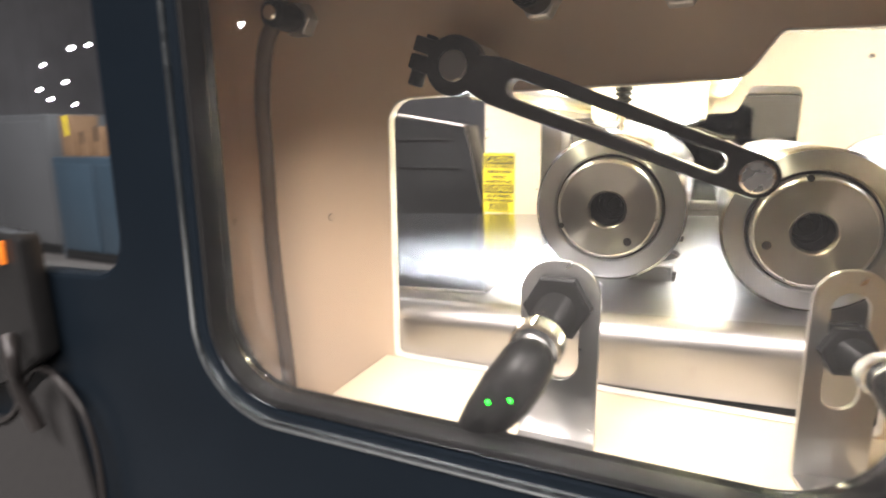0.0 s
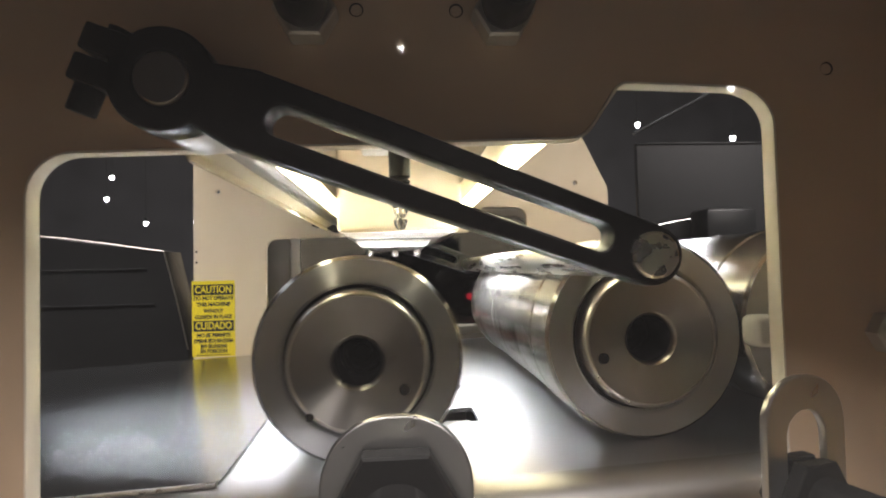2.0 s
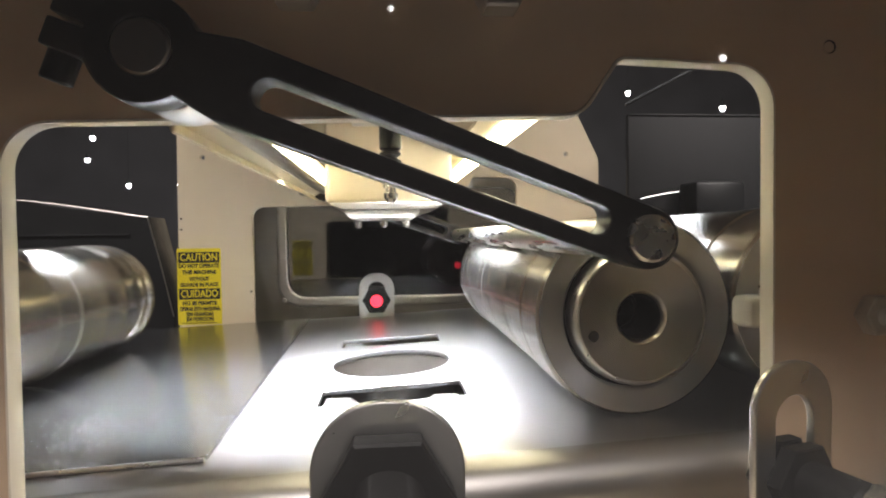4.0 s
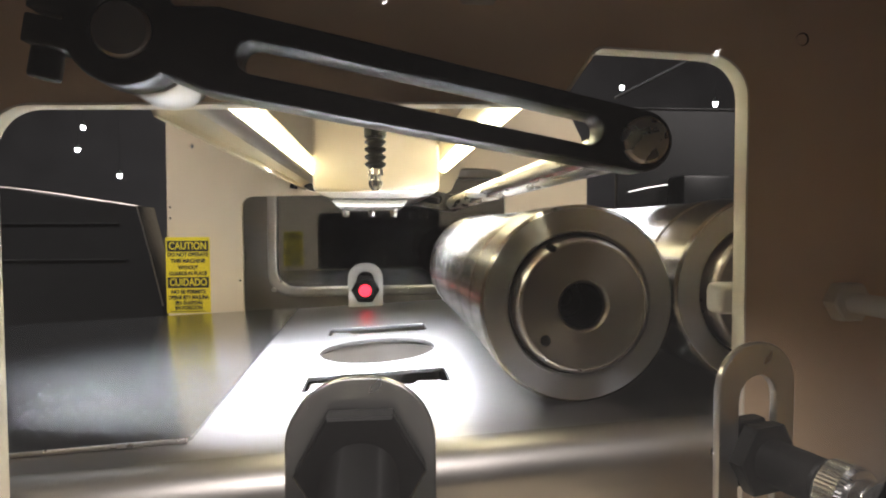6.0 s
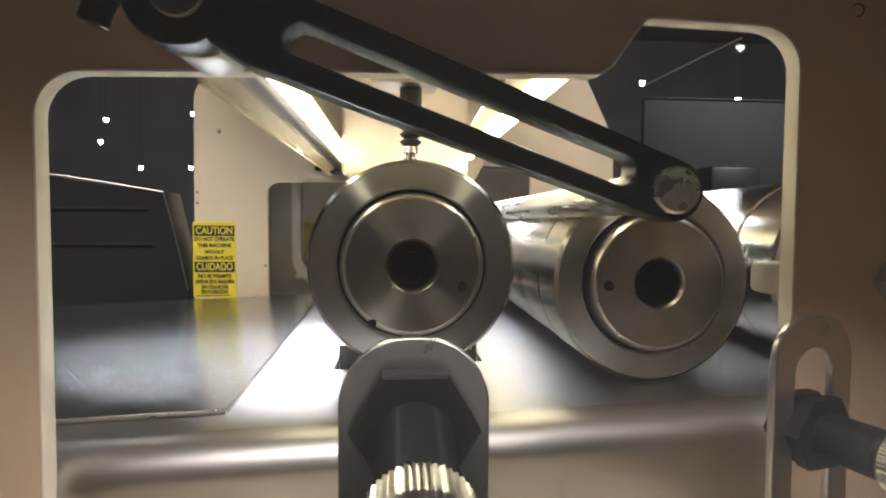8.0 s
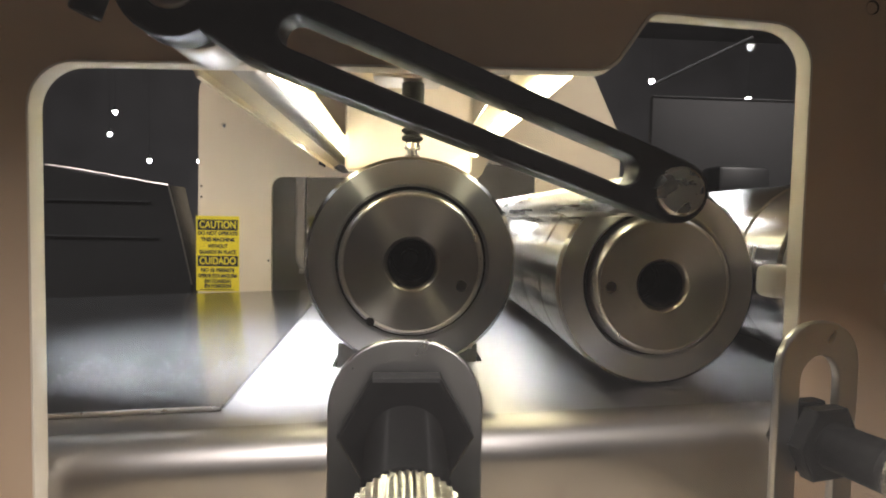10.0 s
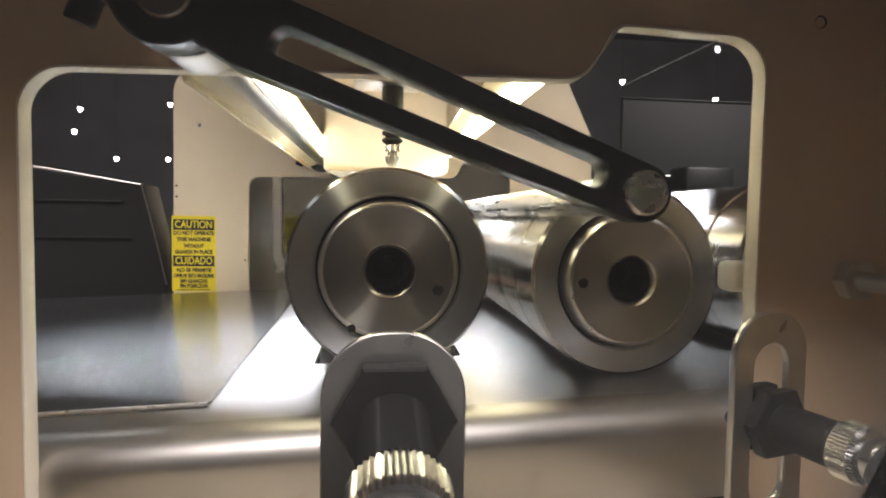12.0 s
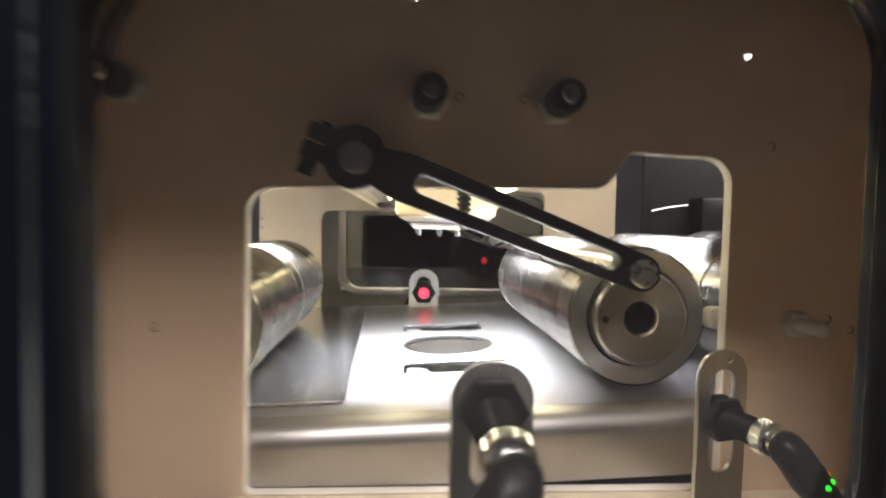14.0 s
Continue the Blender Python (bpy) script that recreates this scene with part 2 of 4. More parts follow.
def rounded(points, seg=8):
    """A closed outline from (x, y, corner radius)."""
    out = []
    k = len(points)
    for i in range(k):
        p, a, b = Vector(points[i][:2]), Vector(points[i - 1][:2]), Vector(points[(i + 1) % k][:2])
        r = points[i][2]
        if r <= 0:
            out.append(tuple(p))
            continue
        u, v = (a - p).normalized(), (b - p).normalized()
        half = u.angle(v) / 2
        d = min(r / math.tan(half), 0.49 * (a - p).length, 0.49 * (b - p).length)
        r = d * math.tan(half)
        c = p + (u + v).normalized() * (r / math.sin(half))
        s, e = p + u * d - c, p + v * d - c
        turn = math.atan2(s.x * e.y - s.y * e.x, s.dot(e))
        for j in range(seg + 1):
            t = turn * j / seg
            out.append((c.x + s.x * math.cos(t) - s.y * math.sin(t), c.y + s.x * math.sin(t) + s.y * math.cos(t)))
    return out


def circle(x, y, r, seg=40):
    return [(x + r * math.cos(2 * math.pi * i / seg), y + r * math.sin(2 * math.pi * i / seg)) for i in range(seg)]


def sheet(outer, holes, thick, bevel=0.0004, m=None):
    """A plate of that outline with holes through it, in the x-y plane, its middle at z = 0."""
    cu = bpy.data.curves.new("outline", "CURVE")
    cu.dimensions, cu.fill_mode, cu.extrude, cu.bevel_depth, cu.bevel_resolution = "2D", "BOTH", max(thick / 2 - bevel, 0), bevel, 1
    cu.offset = -bevel
    for loop in [outer, *holes]:
        s = cu.splines.new("POLY")
        s.points.add(len(loop) - 1)
        for q, (x, y) in zip(s.points, loop):
            q.co = (x, y, 0, 1)
        s.use_cyclic_u = True
    tmp = new("outline", cu)
    bpy.context.view_layer.update()
    me = bpy.data.meshes.new_from_object(tmp.evaluated_get(bpy.context.evaluated_depsgraph_get()))
    bpy.data.objects.remove(tmp)
    bpy.data.curves.remove(cu)
    if m is not None:
        me.transform(m)
    return me


UPRIGHT = Matrix.Rotation(math.pi / 2, 4, "X")  # lays the x-y plane of a sheet into x-z


def tube(points, r, seg=12, taper=None):
    cu = bpy.data.curves.new("tube", "CURVE")
    cu.dimensions, cu.bevel_depth, cu.bevel_resolution, cu.use_fill_caps, cu.resolution_u = "3D", r, seg // 4, True, 10
    s = cu.splines.new("BEZIER")
    s.bezier_points.add(len(points) - 1)
    for q, p in zip(s.bezier_points, points):
        q.co = p
        if taper:
            q.radius = taper[list(points).index(p)]
        q.handle_left_type = q.handle_right_type = "AUTO"
    tmp = new("tube", cu)
    bpy.context.view_layer.update()
    me = bpy.data.meshes.new_from_object(tmp.evaluated_get(bpy.context.evaluated_depsgraph_get()))
    bpy.data.objects.remove(tmp)
    bpy.data.curves.remove(cu)
    return me


def words(text, size, m, width=None, bold=0.0):
    cu = bpy.data.curves.new("words", "FONT")
    cu.body, cu.size, cu.align_x, cu.align_y, cu.extrude, cu.offset = text, size, "CENTER", "CENTER", 0.0001, bold
    tmp = new("words", cu)
    bpy.context.view_layer.update()
    me = bpy.data.meshes.new_from_object(tmp.evaluated_get(bpy.context.evaluated_depsgraph_get()))
    bpy.data.objects.remove(tmp)
    bpy.data.curves.remove(cu)
    if width:
        xs = [v.co.x for v in me.vertices]
        me.transform(Matrix.Diagonal((width / (max(xs) - min(xs)), 1, 1, 1)))
    me.transform(m)
    return me


def hexagon(af, y0, y1, chamfer=0.0008):
    r = af / math.sqrt(3)
    return lathe([(0, y0), (r - chamfer, y0), (r, y0 + chamfer * 0.7), (r, y1 - chamfer * 0.7), (r - chamfer, y1), (0, y1)], 6)


# ---- the sizes of the machine ----
R, ROLL_Y, ROLL_LEN = 0.0466, 0.058, 0.278
SLOPE = 0.045


def table_z(x):
    return 1.002 + SLOPE * x


TILT = Matrix.Rotation(-math.atan(SLOPE), 4, "Y")


# ---- front plate with its opening ----
def opening(x0, x1, z0, top, notch_x, notch_top, r):
    return rounded([(x0, z0, 0.004), (x1, z0, 0.004), (x1, notch_top, r), (notch_x + 0.004, notch_top + 0.002, 0.005),
                    (notch_x - 0.010, top, 0.011), (x0, top - 0.004, r)], 10)


def plates():
    outer = [(-0.30, 0.80), (0.30, 0.80), (0.30, 1.42), (-0.30, 1.42)]
    front = opening(-0.1310, 0.1385, 0.962, 1.1345, 0.0745, 1.1530, 0.016)
    m = Matrix.Translation((0, 0.009, 0)) @ UPRIGHT
    w = tagged(part("wall_front", sheet(outer, [front], 0.006, 0.0005, m), beige, None, "beige painted steel front plate with a cut-out opening"), category="wall", kind="structure")
    # dark discs set on the plate in place of open holes and their shade
    for x, z in ((-0.0175, 1.181), (0.0185, 1.181), (0.199, 1.062), (0.213, 1.056), (-0.177, 1.054), (-0.237, 1.05), (-0.262, 1.046), (0.160, 1.160)):
        part("hole_disc", lathe([(0.0, 0.0063), (0.0020, 0.0061), (0.0026, 0.0056)], 16, Matrix.Translation((x, 0, z))), black_and_hole_shade, w, "dark disc in place of a shaded hole")
    # thin lining just inside the opening, its pale colour stands for LED light on the rim
    inner = opening(-0.1301, 0.1376, 0.9625, 1.1336, 0.0752, 1.1521, 0.0152)
    tagged(part("trim", sheet(front, [inner], 0.0075, 0.0002, m), lit_rim, None, "rim of the cut-out opening, coloured pale for the LED light on it"), category="trim", kind="structure")
    # far plate with the same cut-out
    shape = rounded([(-0.237, 0.80, 0.0), (0.2445, 0.80, 0.0), (0.2445, 1.178, 0.02), (0.212, 1.245, 0.02), (0.19, 1.275, 0.0), (-0.19, 1.275, 0.02), (-0.234, 1.225, 0.03)], 8)
    far = opening(-0.1545, 0.1455, 0.985, 1.128, 0.0900, 1.1555, 0.012)
    holes = [circle(x, z, 0.0026, 16) for x, z in ((-0.2075, 1.1795), (0.205, 1.184))]
    m = Matrix.Translation((0, 0.465, 0)) @ UPRIGHT
    tagged(part("wall_far", sheet(shape, [far, *holes], 0.006, 0.0005, m), cream, None, "cream painted steel end plate with a cut-out opening"), category="wall", kind="structure")


plates()


# ---- the table: sheet with slots and a round hole, rolled front edge ----
SLOT_Y, SLOT_W, SLOT_D, HOLE_Y = (0.130, 0.290), 0.0815, 0.032, 0.210


def table():
    t = thing("sorting_table", "satin steel table with two slots and a round hole", "table", Matrix.Translation((0, 0, 1.002)) @ TILT)
    y0, y1 = 0.0265, 0.455
    outer = [(-0.46, y0), (0.60, y0), (0.60, y1), (-0.46, y1)]
    cx = -0.0035
    holes = [rounded([(cx - SLOT_W / 2, y - SLOT_D / 2, 0.002), (cx + SLOT_W / 2, y - SLOT_D / 2, 0.002), (cx + SLOT_W / 2, y + SLOT_D / 2, 0.002), (cx - SLOT_W / 2, y + SLOT_D / 2, 0.002)], 4) for y in SLOT_Y]
    holes.append(circle(cx, HOLE_Y, 0.0405, 64))
    part("top", sheet(outer, holes, 0.003, 0.0003, Matrix.Translation((0, 0, -0.0015))), table_steel, t)
    # rolled front edge: quarter round, then a short apron
    bm = bmesh.new()
    prof = []
    rr = 0.013
    for i in range(13):
        a = math.pi / 2 * i / 12
        prof.append((y0 - rr * math.sin(a), -rr + rr * math.cos(a)))
    prof += [(y0 - rr + 0.0005, -0.028), (y0 - rr + 0.002, -0.040)]
    xs = [-0.46 + 1.06 * i / 30 for i in range(31)]
    grid = [[bm.verts.new((x, y, z)) for y, z in prof] for x in xs]
    for a, b in zip(grid, grid[1:]):
        for i in range(len(prof) - 1):
            bm.faces.new((a[i], a[i + 1], b[i + 1], b[i]))
    bmesh.ops.recalc_face_normals(bm, faces=bm.faces)
    bmesh.ops.solidify(bm, geom=bm.faces[:], thickness=0.0015)
    part("front_edge", bm, shaded_edge_steel, t, "rolled satin steel front edge", 60)
    # well below the round hole
    part("well", lathe([(0.0415, -0.06), (0.0415, -0.004), (0.0430, -0.004), (0.0430, -0.06)], 48, Matrix.Translation((cx, HOLE_Y, 0)) @ Matrix.Rotation(math.pi / 2, 4, "X"), True), shaft_steel, t)
    part("well_floor", box(cx - 0.06, cx + 0.06, 0.09, 0.33, -0.066, -0.062), dark_grey, t)
    return t


table()


def cover_plate():
    t = thing("cover_plate", "polished steel cover plate lying on the table", "plate", Matrix.Translation((0, 0, 1.002)) @ TILT)
    part("plate", sheet(rounded([(-0.455, 0.050, 0.0), (-0.0815, 0.050, 0.003), (-0.0920, 0.449, 0.002), (-0.455, 0.449, 0.0)], 4), [], 0.0020, 0.0006, Matrix.Translation((0, 0, 0.0011))), panel_steel, t)

    part("front_lip", tube([(-0.455, 0.0495, 0.0012), (-0.25, 0.0495, 0.0012), (-0.0825, 0.0495, 0.0012)], 0.0011, 8), rim_steel, t, "bright rounded front lip", 60)


cover_plate()


# ---- ledge under the opening ----
def ledge():
    t = thing("front_ledge", "beige painted ledge with rounded front edge under the opening", "ledge")
    part("shelf", sheet(rounded([(-0.137, 0.0055, 0.0), (-0.137, -0.068, 0.012), (0.30, -0.068, 0.012), (0.30, 0.0055, 0.0)], 8), [], 0.004, 0.0012, Matrix.Translation((0, 0, 0.960))), cream, t)
    part("lip", box(-0.126, 0.29, -0.0675, -0.0645, 0.935, 0.9577), cream, t)


ledge()


# ---- the rolls ----
def roll_mesh_parts(t):
    # collars, oil grooves and stepped lands along the body
    body = [(R - 0.0016, 0.0), (R, 0.0016), (R, 0.030), (R - 0.0010, 0.0308), (R - 0.0010, 0.0330), (R, 0.0338), (R, 0.046), (R - 0.0011, 0.0475), (R - 0.0011, 0.056), (R - 0.0012, 0.0575),
            (R - 0.0012, 0.074), (R - 0.0013, 0.0755), (R - 0.0013, 0.0800), (R - 0.0008, 0.082), (R - 0.0008, 0.128), (R - 0.0016, 0.1286), (R - 0.0016, 0.1310), (R - 0.0008, 0.1316), (R - 0.0008, 0.190),
            (R - 0.0012, 0.192), (R - 0.0012, 0.200), (R - 0.0010, 0.2015), (R - 0.0010, 0.222), (R - 0.0013, 0.2235), (R - 0.0013, 0.232), (R, 0.234), (R, 0.246), (R - 0.0014, 0.2472), (R - 0.0014, 0.252), (R, 0.2532),
            (R, 0.262), (R - 0.0022, 0.2635), (R - 0.0022, 0.268), (R - 0.0004, 0.2695), (R - 0.0004, ROLL_LEN - 0.0016), (R - 0.0020, ROLL_LEN), (0.012, ROLL_LEN)]
    b = part("body", lathe(body, 96), roll_steel, t)
    part("front_face", lathe([(R - 0.0016, 0.0), (0.0346, 0.0), (0.0338, 0.0009), (0.0336, 0.0040)], 96), face_steel, b)
    # groove floor and bore are steel, their shade put in as black
    part("groove", lathe([(0.0336, 0.0040), (0.0319, 0.0040)], 96), black_and_hole_shade, b, "recessed groove with its shade painted black")
    part("boss_rim", lathe([(0.0319, 0.0040), (0.0316, -0.0030), (0.0312, -0.0044), (0.0302, -0.0062), (0.0294, -0.0068), (0.0288, -0.0068)], 96), rim_steel, b, "bright chamfered boss edge", 50)
    part("boss", lathe([(0.0288, -0.0068), (0.0276, -0.0063), (0.0132, -0.0063), (0.0120, -0.0060)], 96), boss_steel, b, "browned turned boss")
    part("bore_lip", lathe([(0.0120, -0.0060), (0.0110, -0.0050), (0.0104, -0.0030)], 64), rim_steel, b, "bright bore chamfer", 50)
    part("bore", lathe([(0.0104, -0.0030), (0.0102, 0.004), (0.0102, 0.020), (0.0085, 0.0205), (0.0085, 0.034), (0.0, 0.034)], 48), black_and_hole_shade, b, "stepped centre bore with its shade painted black")
    # pin in black metal, to keep the inside of the bore dark
    part("bore_pin", lathe([(0.0, 0.024), (0.0036, 0.024), (0.0044, 0.025), (0.0044, 0.034)], 24), black_metal, b, "black pin that darkens the bore")
    # black disc on the boss in place of a dowel hole's shade
    part("dowel_hole", lathe([(0.0, -0.0066), (0.0022, -0.0066), (0.0026, -0.0062)], 20, Matrix.Translation((0.0215, 0, -0.010))), black_and_hole_shade, b, "small black disc for a shaded dowel hole")
    # black bump for a shaded nick in the boss edge
    part("nick", lathe([(0.0, -0.0075), (0.0018, -0.0073), (0.0024, -0.003)], 10, Matrix.Translation((-0.0180, 0, -0.0245))), black_and_hole_shade, b, "nick in the boss edge, its shade painted black")


def roll(name="steel_roll"):
    t = thing(name, "turned steel roll with grooved body and bored end", "roller", Matrix.Translation((0, ROLL_Y, 1.1)), "rolls on the table")
    roll_mesh_parts(t)
    return t


roll_a = roll()
roll_b = copy_thing(roll_a, Matrix.Translation((0.1, ROLL_Y, 1.06)))
roll_c = copy_thing(roll_a, Matrix.Translation((0.2, ROLL_Y, 1.06)))
roll_d = copy_thing(roll_a, Matrix.Translation((0.3, ROLL_Y, 1.06)))
roll_e = copy_thing(roll_a, Matrix.Translation((0.4, ROLL_Y, 1.06)))


def paint_marks(t):
    """Illegible white marks brushed on the flank of one roll."""
    for a, y, h in ((62, 0.020, 0.0075), (62, 0.0255, 0.0075), (66, 0.0230, 0.0012), (62, 0.034, 0.0085), (70, 0.036, 0.0012), (64, 0.043, 0.0070)):
        part("paint_mark", box(y - 0.0006 if h > 0.005 else y - 0.0022, y + 0.0006 if h > 0.005 else y + 0.0022, -h / 2, h / 2, R - 0.0001, R + 0.0003, 0), white_plastic, t, "white brushed mark").matrix_basis = Matrix.Rotation(radians(85 - a), 4, "Y") @ Matrix.Rotation(math.pi / 2, 4, "Z")


paint_marks(roll_d)


# ---- lift that carries the roll in the middle ----
def lifter():
    t = thing("roll_lifter", "steel lifter with two V-notched plates in the table slots", "lifter", Matrix.Translation((-0.0035, 0, 0)))
    for y in SLOT_Y:
        v = rounded([(-0.038, -0.05, 0), (0.038, -0.05, 0), (0.038, 0.0, 0.001), (0.024, 0.0, 0.001), (0.008, -0.0115, 0.002), (-0.008, -0.0115, 0.002), (-0.024, 0.0, 0.001), (-0.038, 0.0, 0.001)], 3)
        part("v_plate", sheet(v, [], 0.016, 0.0006, Matrix.Translation((0, y - 0.005, 0)) @ UPRIGHT), stainless, t)
    part("crossbar", box(-0.020, 0.020, 0.12, 0.30, -0.062, -0.050), dark_grey, t)
    part("piston", lathe([(0, -0.09), (0.012, -0.09), (0.012, -0.062), (0, -0.062)], 24, Matrix.Translation((0, HOLE_Y, 0)) @ Matrix.Rotation(math.pi / 2, 4, "X")), stainless, t)
    return t


lift = lifter()


# ---- swinging arms with the stop rod ----
ARM_LEN = 0.1508
PIVOT = (-0.0700, -0.028, 1.1430)


def arm_mesh(parent, y, thick=0.012):
    L = ARM_LEN
    n = 24
    out = []
    # hub round the pivot, two straight flanks to a rounded tip
    for i in range(n + 1):
        a = radians(38) + radians(284) * i / n
        out.append((0.0152 * math.cos(a), 0.0152 * math.sin(a)))
    out += [(0.024, -0.0118), (0.060, -0.0113)]
    for i in range(13):
        a = -math.pi / 2 + math.pi * i / 12
        out.append((L + 0.0092 * math.cos(a), 0.0092 * math.sin(a)))
    out += [(0.060, 0.0113), (0.024, 0.0118)]
    slot = rounded([(0.031, -0.0046, 0.0044), (L - 0.0130, -0.0044, 0.0040), (L - 0.0130, 0.0044, 0.0040), (0.031, 0.0046, 0.0044)], 6)
    m = Matrix.Translation((0, y, 0)) @ UPRIGHT
    a = part("arm", sheet(out, [slot, circle(0, 0, 0.0078, 36)], thick, 0.0009, m), black_metal, parent, "black slotted arm")
    # split clamp ear on the far side of the hub
    for s in (1, -1):
        part("clamp_ear", box(-0.0245, -0.0105, y - thick / 2, y + thick / 2, 0.0006 if s > 0 else -0.0085, 0.0085 if s > 0 else -0.0006, 0.0008), black_metal, a)
    part("clamp_screw", lathe([(0, -0.0165), (0.0038, -0.0165), (0.0042, -0.016), (0.0042, -0.0085), (0, -0.0085)], 20, Matrix.Translation((-0.0200, y, 0)) @ Matrix.Rotation(math.pi / 2, 4, "X")), black_plastic, a, "socket head screw")
    part("clamp_screw", lathe([(0, 0.0085), (0.0032, 0.0085), (0.0032, 0.0105), (0, 0.0105)], 20, Matrix.Translation((-0.0180, y, 0)) @ Matrix.Rotation(math.pi / 2, 4, "X")), black_plastic, a)


def swing_arms():
    t = thing("stop_arm", "black slotted swing arms carrying a polished stop rod", "arm", Matrix.Translation(PIVOT))
    arm_mesh(t, 0.0)
    arm_mesh(t, 0.455)
    part("pivot_shaft", lathe([(0, -0.0065), (0.0070, -0.0065), (0.0077, -0.0058), (0.0077, 0.47), (0, 0.47)], 40), shaft_steel, t, "ground steel pivot shaft")
    part("stop_rod", lathe([(0, -0.0085), (0.0062, -0.0085), (0.0070, -0.0077), (0.0070, 0.465), (0.0062, 0.466), (0, 0.466)], 40, Matrix.Translation((ARM_LEN, 0, 0))), rod_steel, t, "polished steel stop rod")
    return t


arms = swing_arms()


def shaft_bearing():
    t = thing("shaft_bearing", "flanged bearing of the arm shaft in the front plate", "bearing", Matrix.Translation((PIVOT[0], 0, PIVOT[2])))
    part("housing", lathe([(0.0083, -0.014), (0.0128, -0.014), (0.0140, -0.012), (0.0140, 0.0055), (0.0083, 0.0055)], 40, None, True), zinc, t)


shaft_bearing()


# ---- sensors on slotted brackets ----
def sensor(name, label, width, height, axis_z, place, elbow=-1, lens=None, leds=(), k=1.0, ky=1.0, dip=0.0):
    """The bracket stands in the x-z plane with its plug towards -y and its lens towards +y; the origin is at its foot."""
    t = thing(name, label, "sensor", place, "photoelectric sensors")
    w = width / 2
    outline = rounded([(-w, 0, 0.001), (w, 0, 0.001), (w, height, w * 0.92), (-w, height, w * 0.92)], 14)
    s = 0.0092 * width / 0.037
    slot = rounded([(-s, height * 0.36, s * 0.98), (s, height * 0.36, s * 0.98), (s, height - 0.0095, s * 0.98), (-s, height - 0.0095, s * 0.98)], 10)
    b = part("bracket", sheet(outline, [slot], 0.0026, 0.0005, UPRIGHT), stainless, t, "slotted stainless bracket")
    part("foot", box(-w, w, -0.034, -0.0013, 0.0, 0.0026, 0.0008), stainless, b)
    for sx in (-0.5, 0.5):
        part("foot_bolt", lathe([(0, -0.0026), (0.0048, -0.0026), (0.0048, -0.0070), (0.0040, -0.0082), (0.0022, -0.0082), (0.0022, -0.0055), (0, -0.0055)], 24,
                                Matrix.Translation((sx * width * 0.55, -0.020, 0)) @ Matrix.Rotation(-math.pi / 2, 4, "X")), zinc, b, "socket head bolt")
    lean = Matrix.Translation((0, 0, axis_z)) @ Matrix.Rotation(radians(dip), 4, "X")
    h = lean @ Matrix.Diagonal((k, ky, k, 1))
    for y0, y1 in ((-0.0085, -0.0016), (0.0016, 0.0085)):
        nut = hexagon(0.0270, y0, y1)
        nut.transform(Matrix.Translation((0, 0, axis_z)) @ Matrix.Diagonal((k, ky, k, 1)))
        part("hex_nut", nut, black_plastic, t, "black plastic hex nut", 25)
    barrel = [(0, -0.034), (0.0078, -0.034), (0.0088, -0.033)]
    y = -0.032
    while y < 0.012:
        barrel += [(0.0090, y), (0.0084, y + 0.0005), (0.0090, y + 0.001)]
        y += 0.001
    barrel += [(0.0088, 0.013), (0.0080, 0.0135), (0.0066, 0.0135)]
    part("barrel", lathe(barrel, 32, h), black_plastic, t, "threaded black barrel", 60)
    part("lens", lathe([(0.0066, 0.0135), (0.0060, 0.0126), (0.003, 0.0140), (0, 0.0144)], 32, h), lens or black_and_hole_shade, t, "round lens", 60)
    # knurled coupling ring and elbow plug
    bm = bmesh.new()
    seg = 92
    prof = [(0.0080, -0.0338), (0.0098, -0.0345), (0.0106, -0.0360), (0.0106, -0.0440), (0.0098, -0.0460), (0.0076, -0.0468)]
    rings = [[bm.verts.new(((r + (0.0004 if i % 2 else -0.0002) * (1 < n < 4)) * math.cos(2 * math.pi * i / seg), y, (r + (0.0004 if i % 2 else -0.0002) * (1 < n < 4)) * math.sin(2 * math.pi * i / seg))) for i in range(seg)] for n, (r, y) in enumerate(prof)]
    for p, q in zip(rings, rings[1:]):
        for i in range(seg):
            bm.faces.new((p[i], p[(i + 1) % seg], q[(i + 1) % seg], q[i]))
    bm.transform(h)
    bmesh.ops.recalc_face_normals(bm, faces=bm.faces)
    part("coupling_ring", bm, chrome, t, "knurled nickel coupling ring", 20)
    part("neck", lathe([(0.0078, -0.0462), (0.0074, -0.0500), (0.0078, -0.0508), (0.0078, -0.0540), (0.0, -0.054)], 36, h), chrome, t)
    d = Vector((elbow * 0.55, -0.30, -0.78)).normalized()
    p0 = lean @ Vector((0, -0.0505 * ky, 0))
    pl = part("plug", tube([p0, p0 + Vector((0, -0.003, -0.001)), p0 + Vector((0, -0.005, -0.003)) + d * 0.012, p0 + Vector((0, -0.005, -0.003)) + d * 0.024, p0 + Vector((0, -0.005, -0.003)) + d * 0.040], 0.0105 * k, 24, (0.85, 1.0, 1.06, 0.90, 0.52)), black_plastic, t, "black moulded elbow plug", 60)
    e = p0 + Vector((0, -0.005, -0.003)) + d * 0.038
    part("cable", tube([e, e + d * 0.02, e + Vector((elbow * 0.03, 0.0, -0.040)), e + Vector((elbow * 0.05, 0.02, -0.10))], 0.0029, 12), grey_cable, t, "grey cable", 60)
    # indicators: one to the front, the rest round the upper flank of the plug
    for i, (mat, lab) in enumerate(leds):
        turn = radians((-100, -62, -30, -8)[i])
        c = p0 + Vector((0, -0.005, -0.003)) + d * (0.015 - 0.002 * i) + Vector((math.cos(turn), math.sin(turn), 0.25)).normalized() * 0.0110 * k
        bm = bmesh.new()
        bmesh.ops.create_icosphere(bm, subdivisions=2, radius=0.0010)
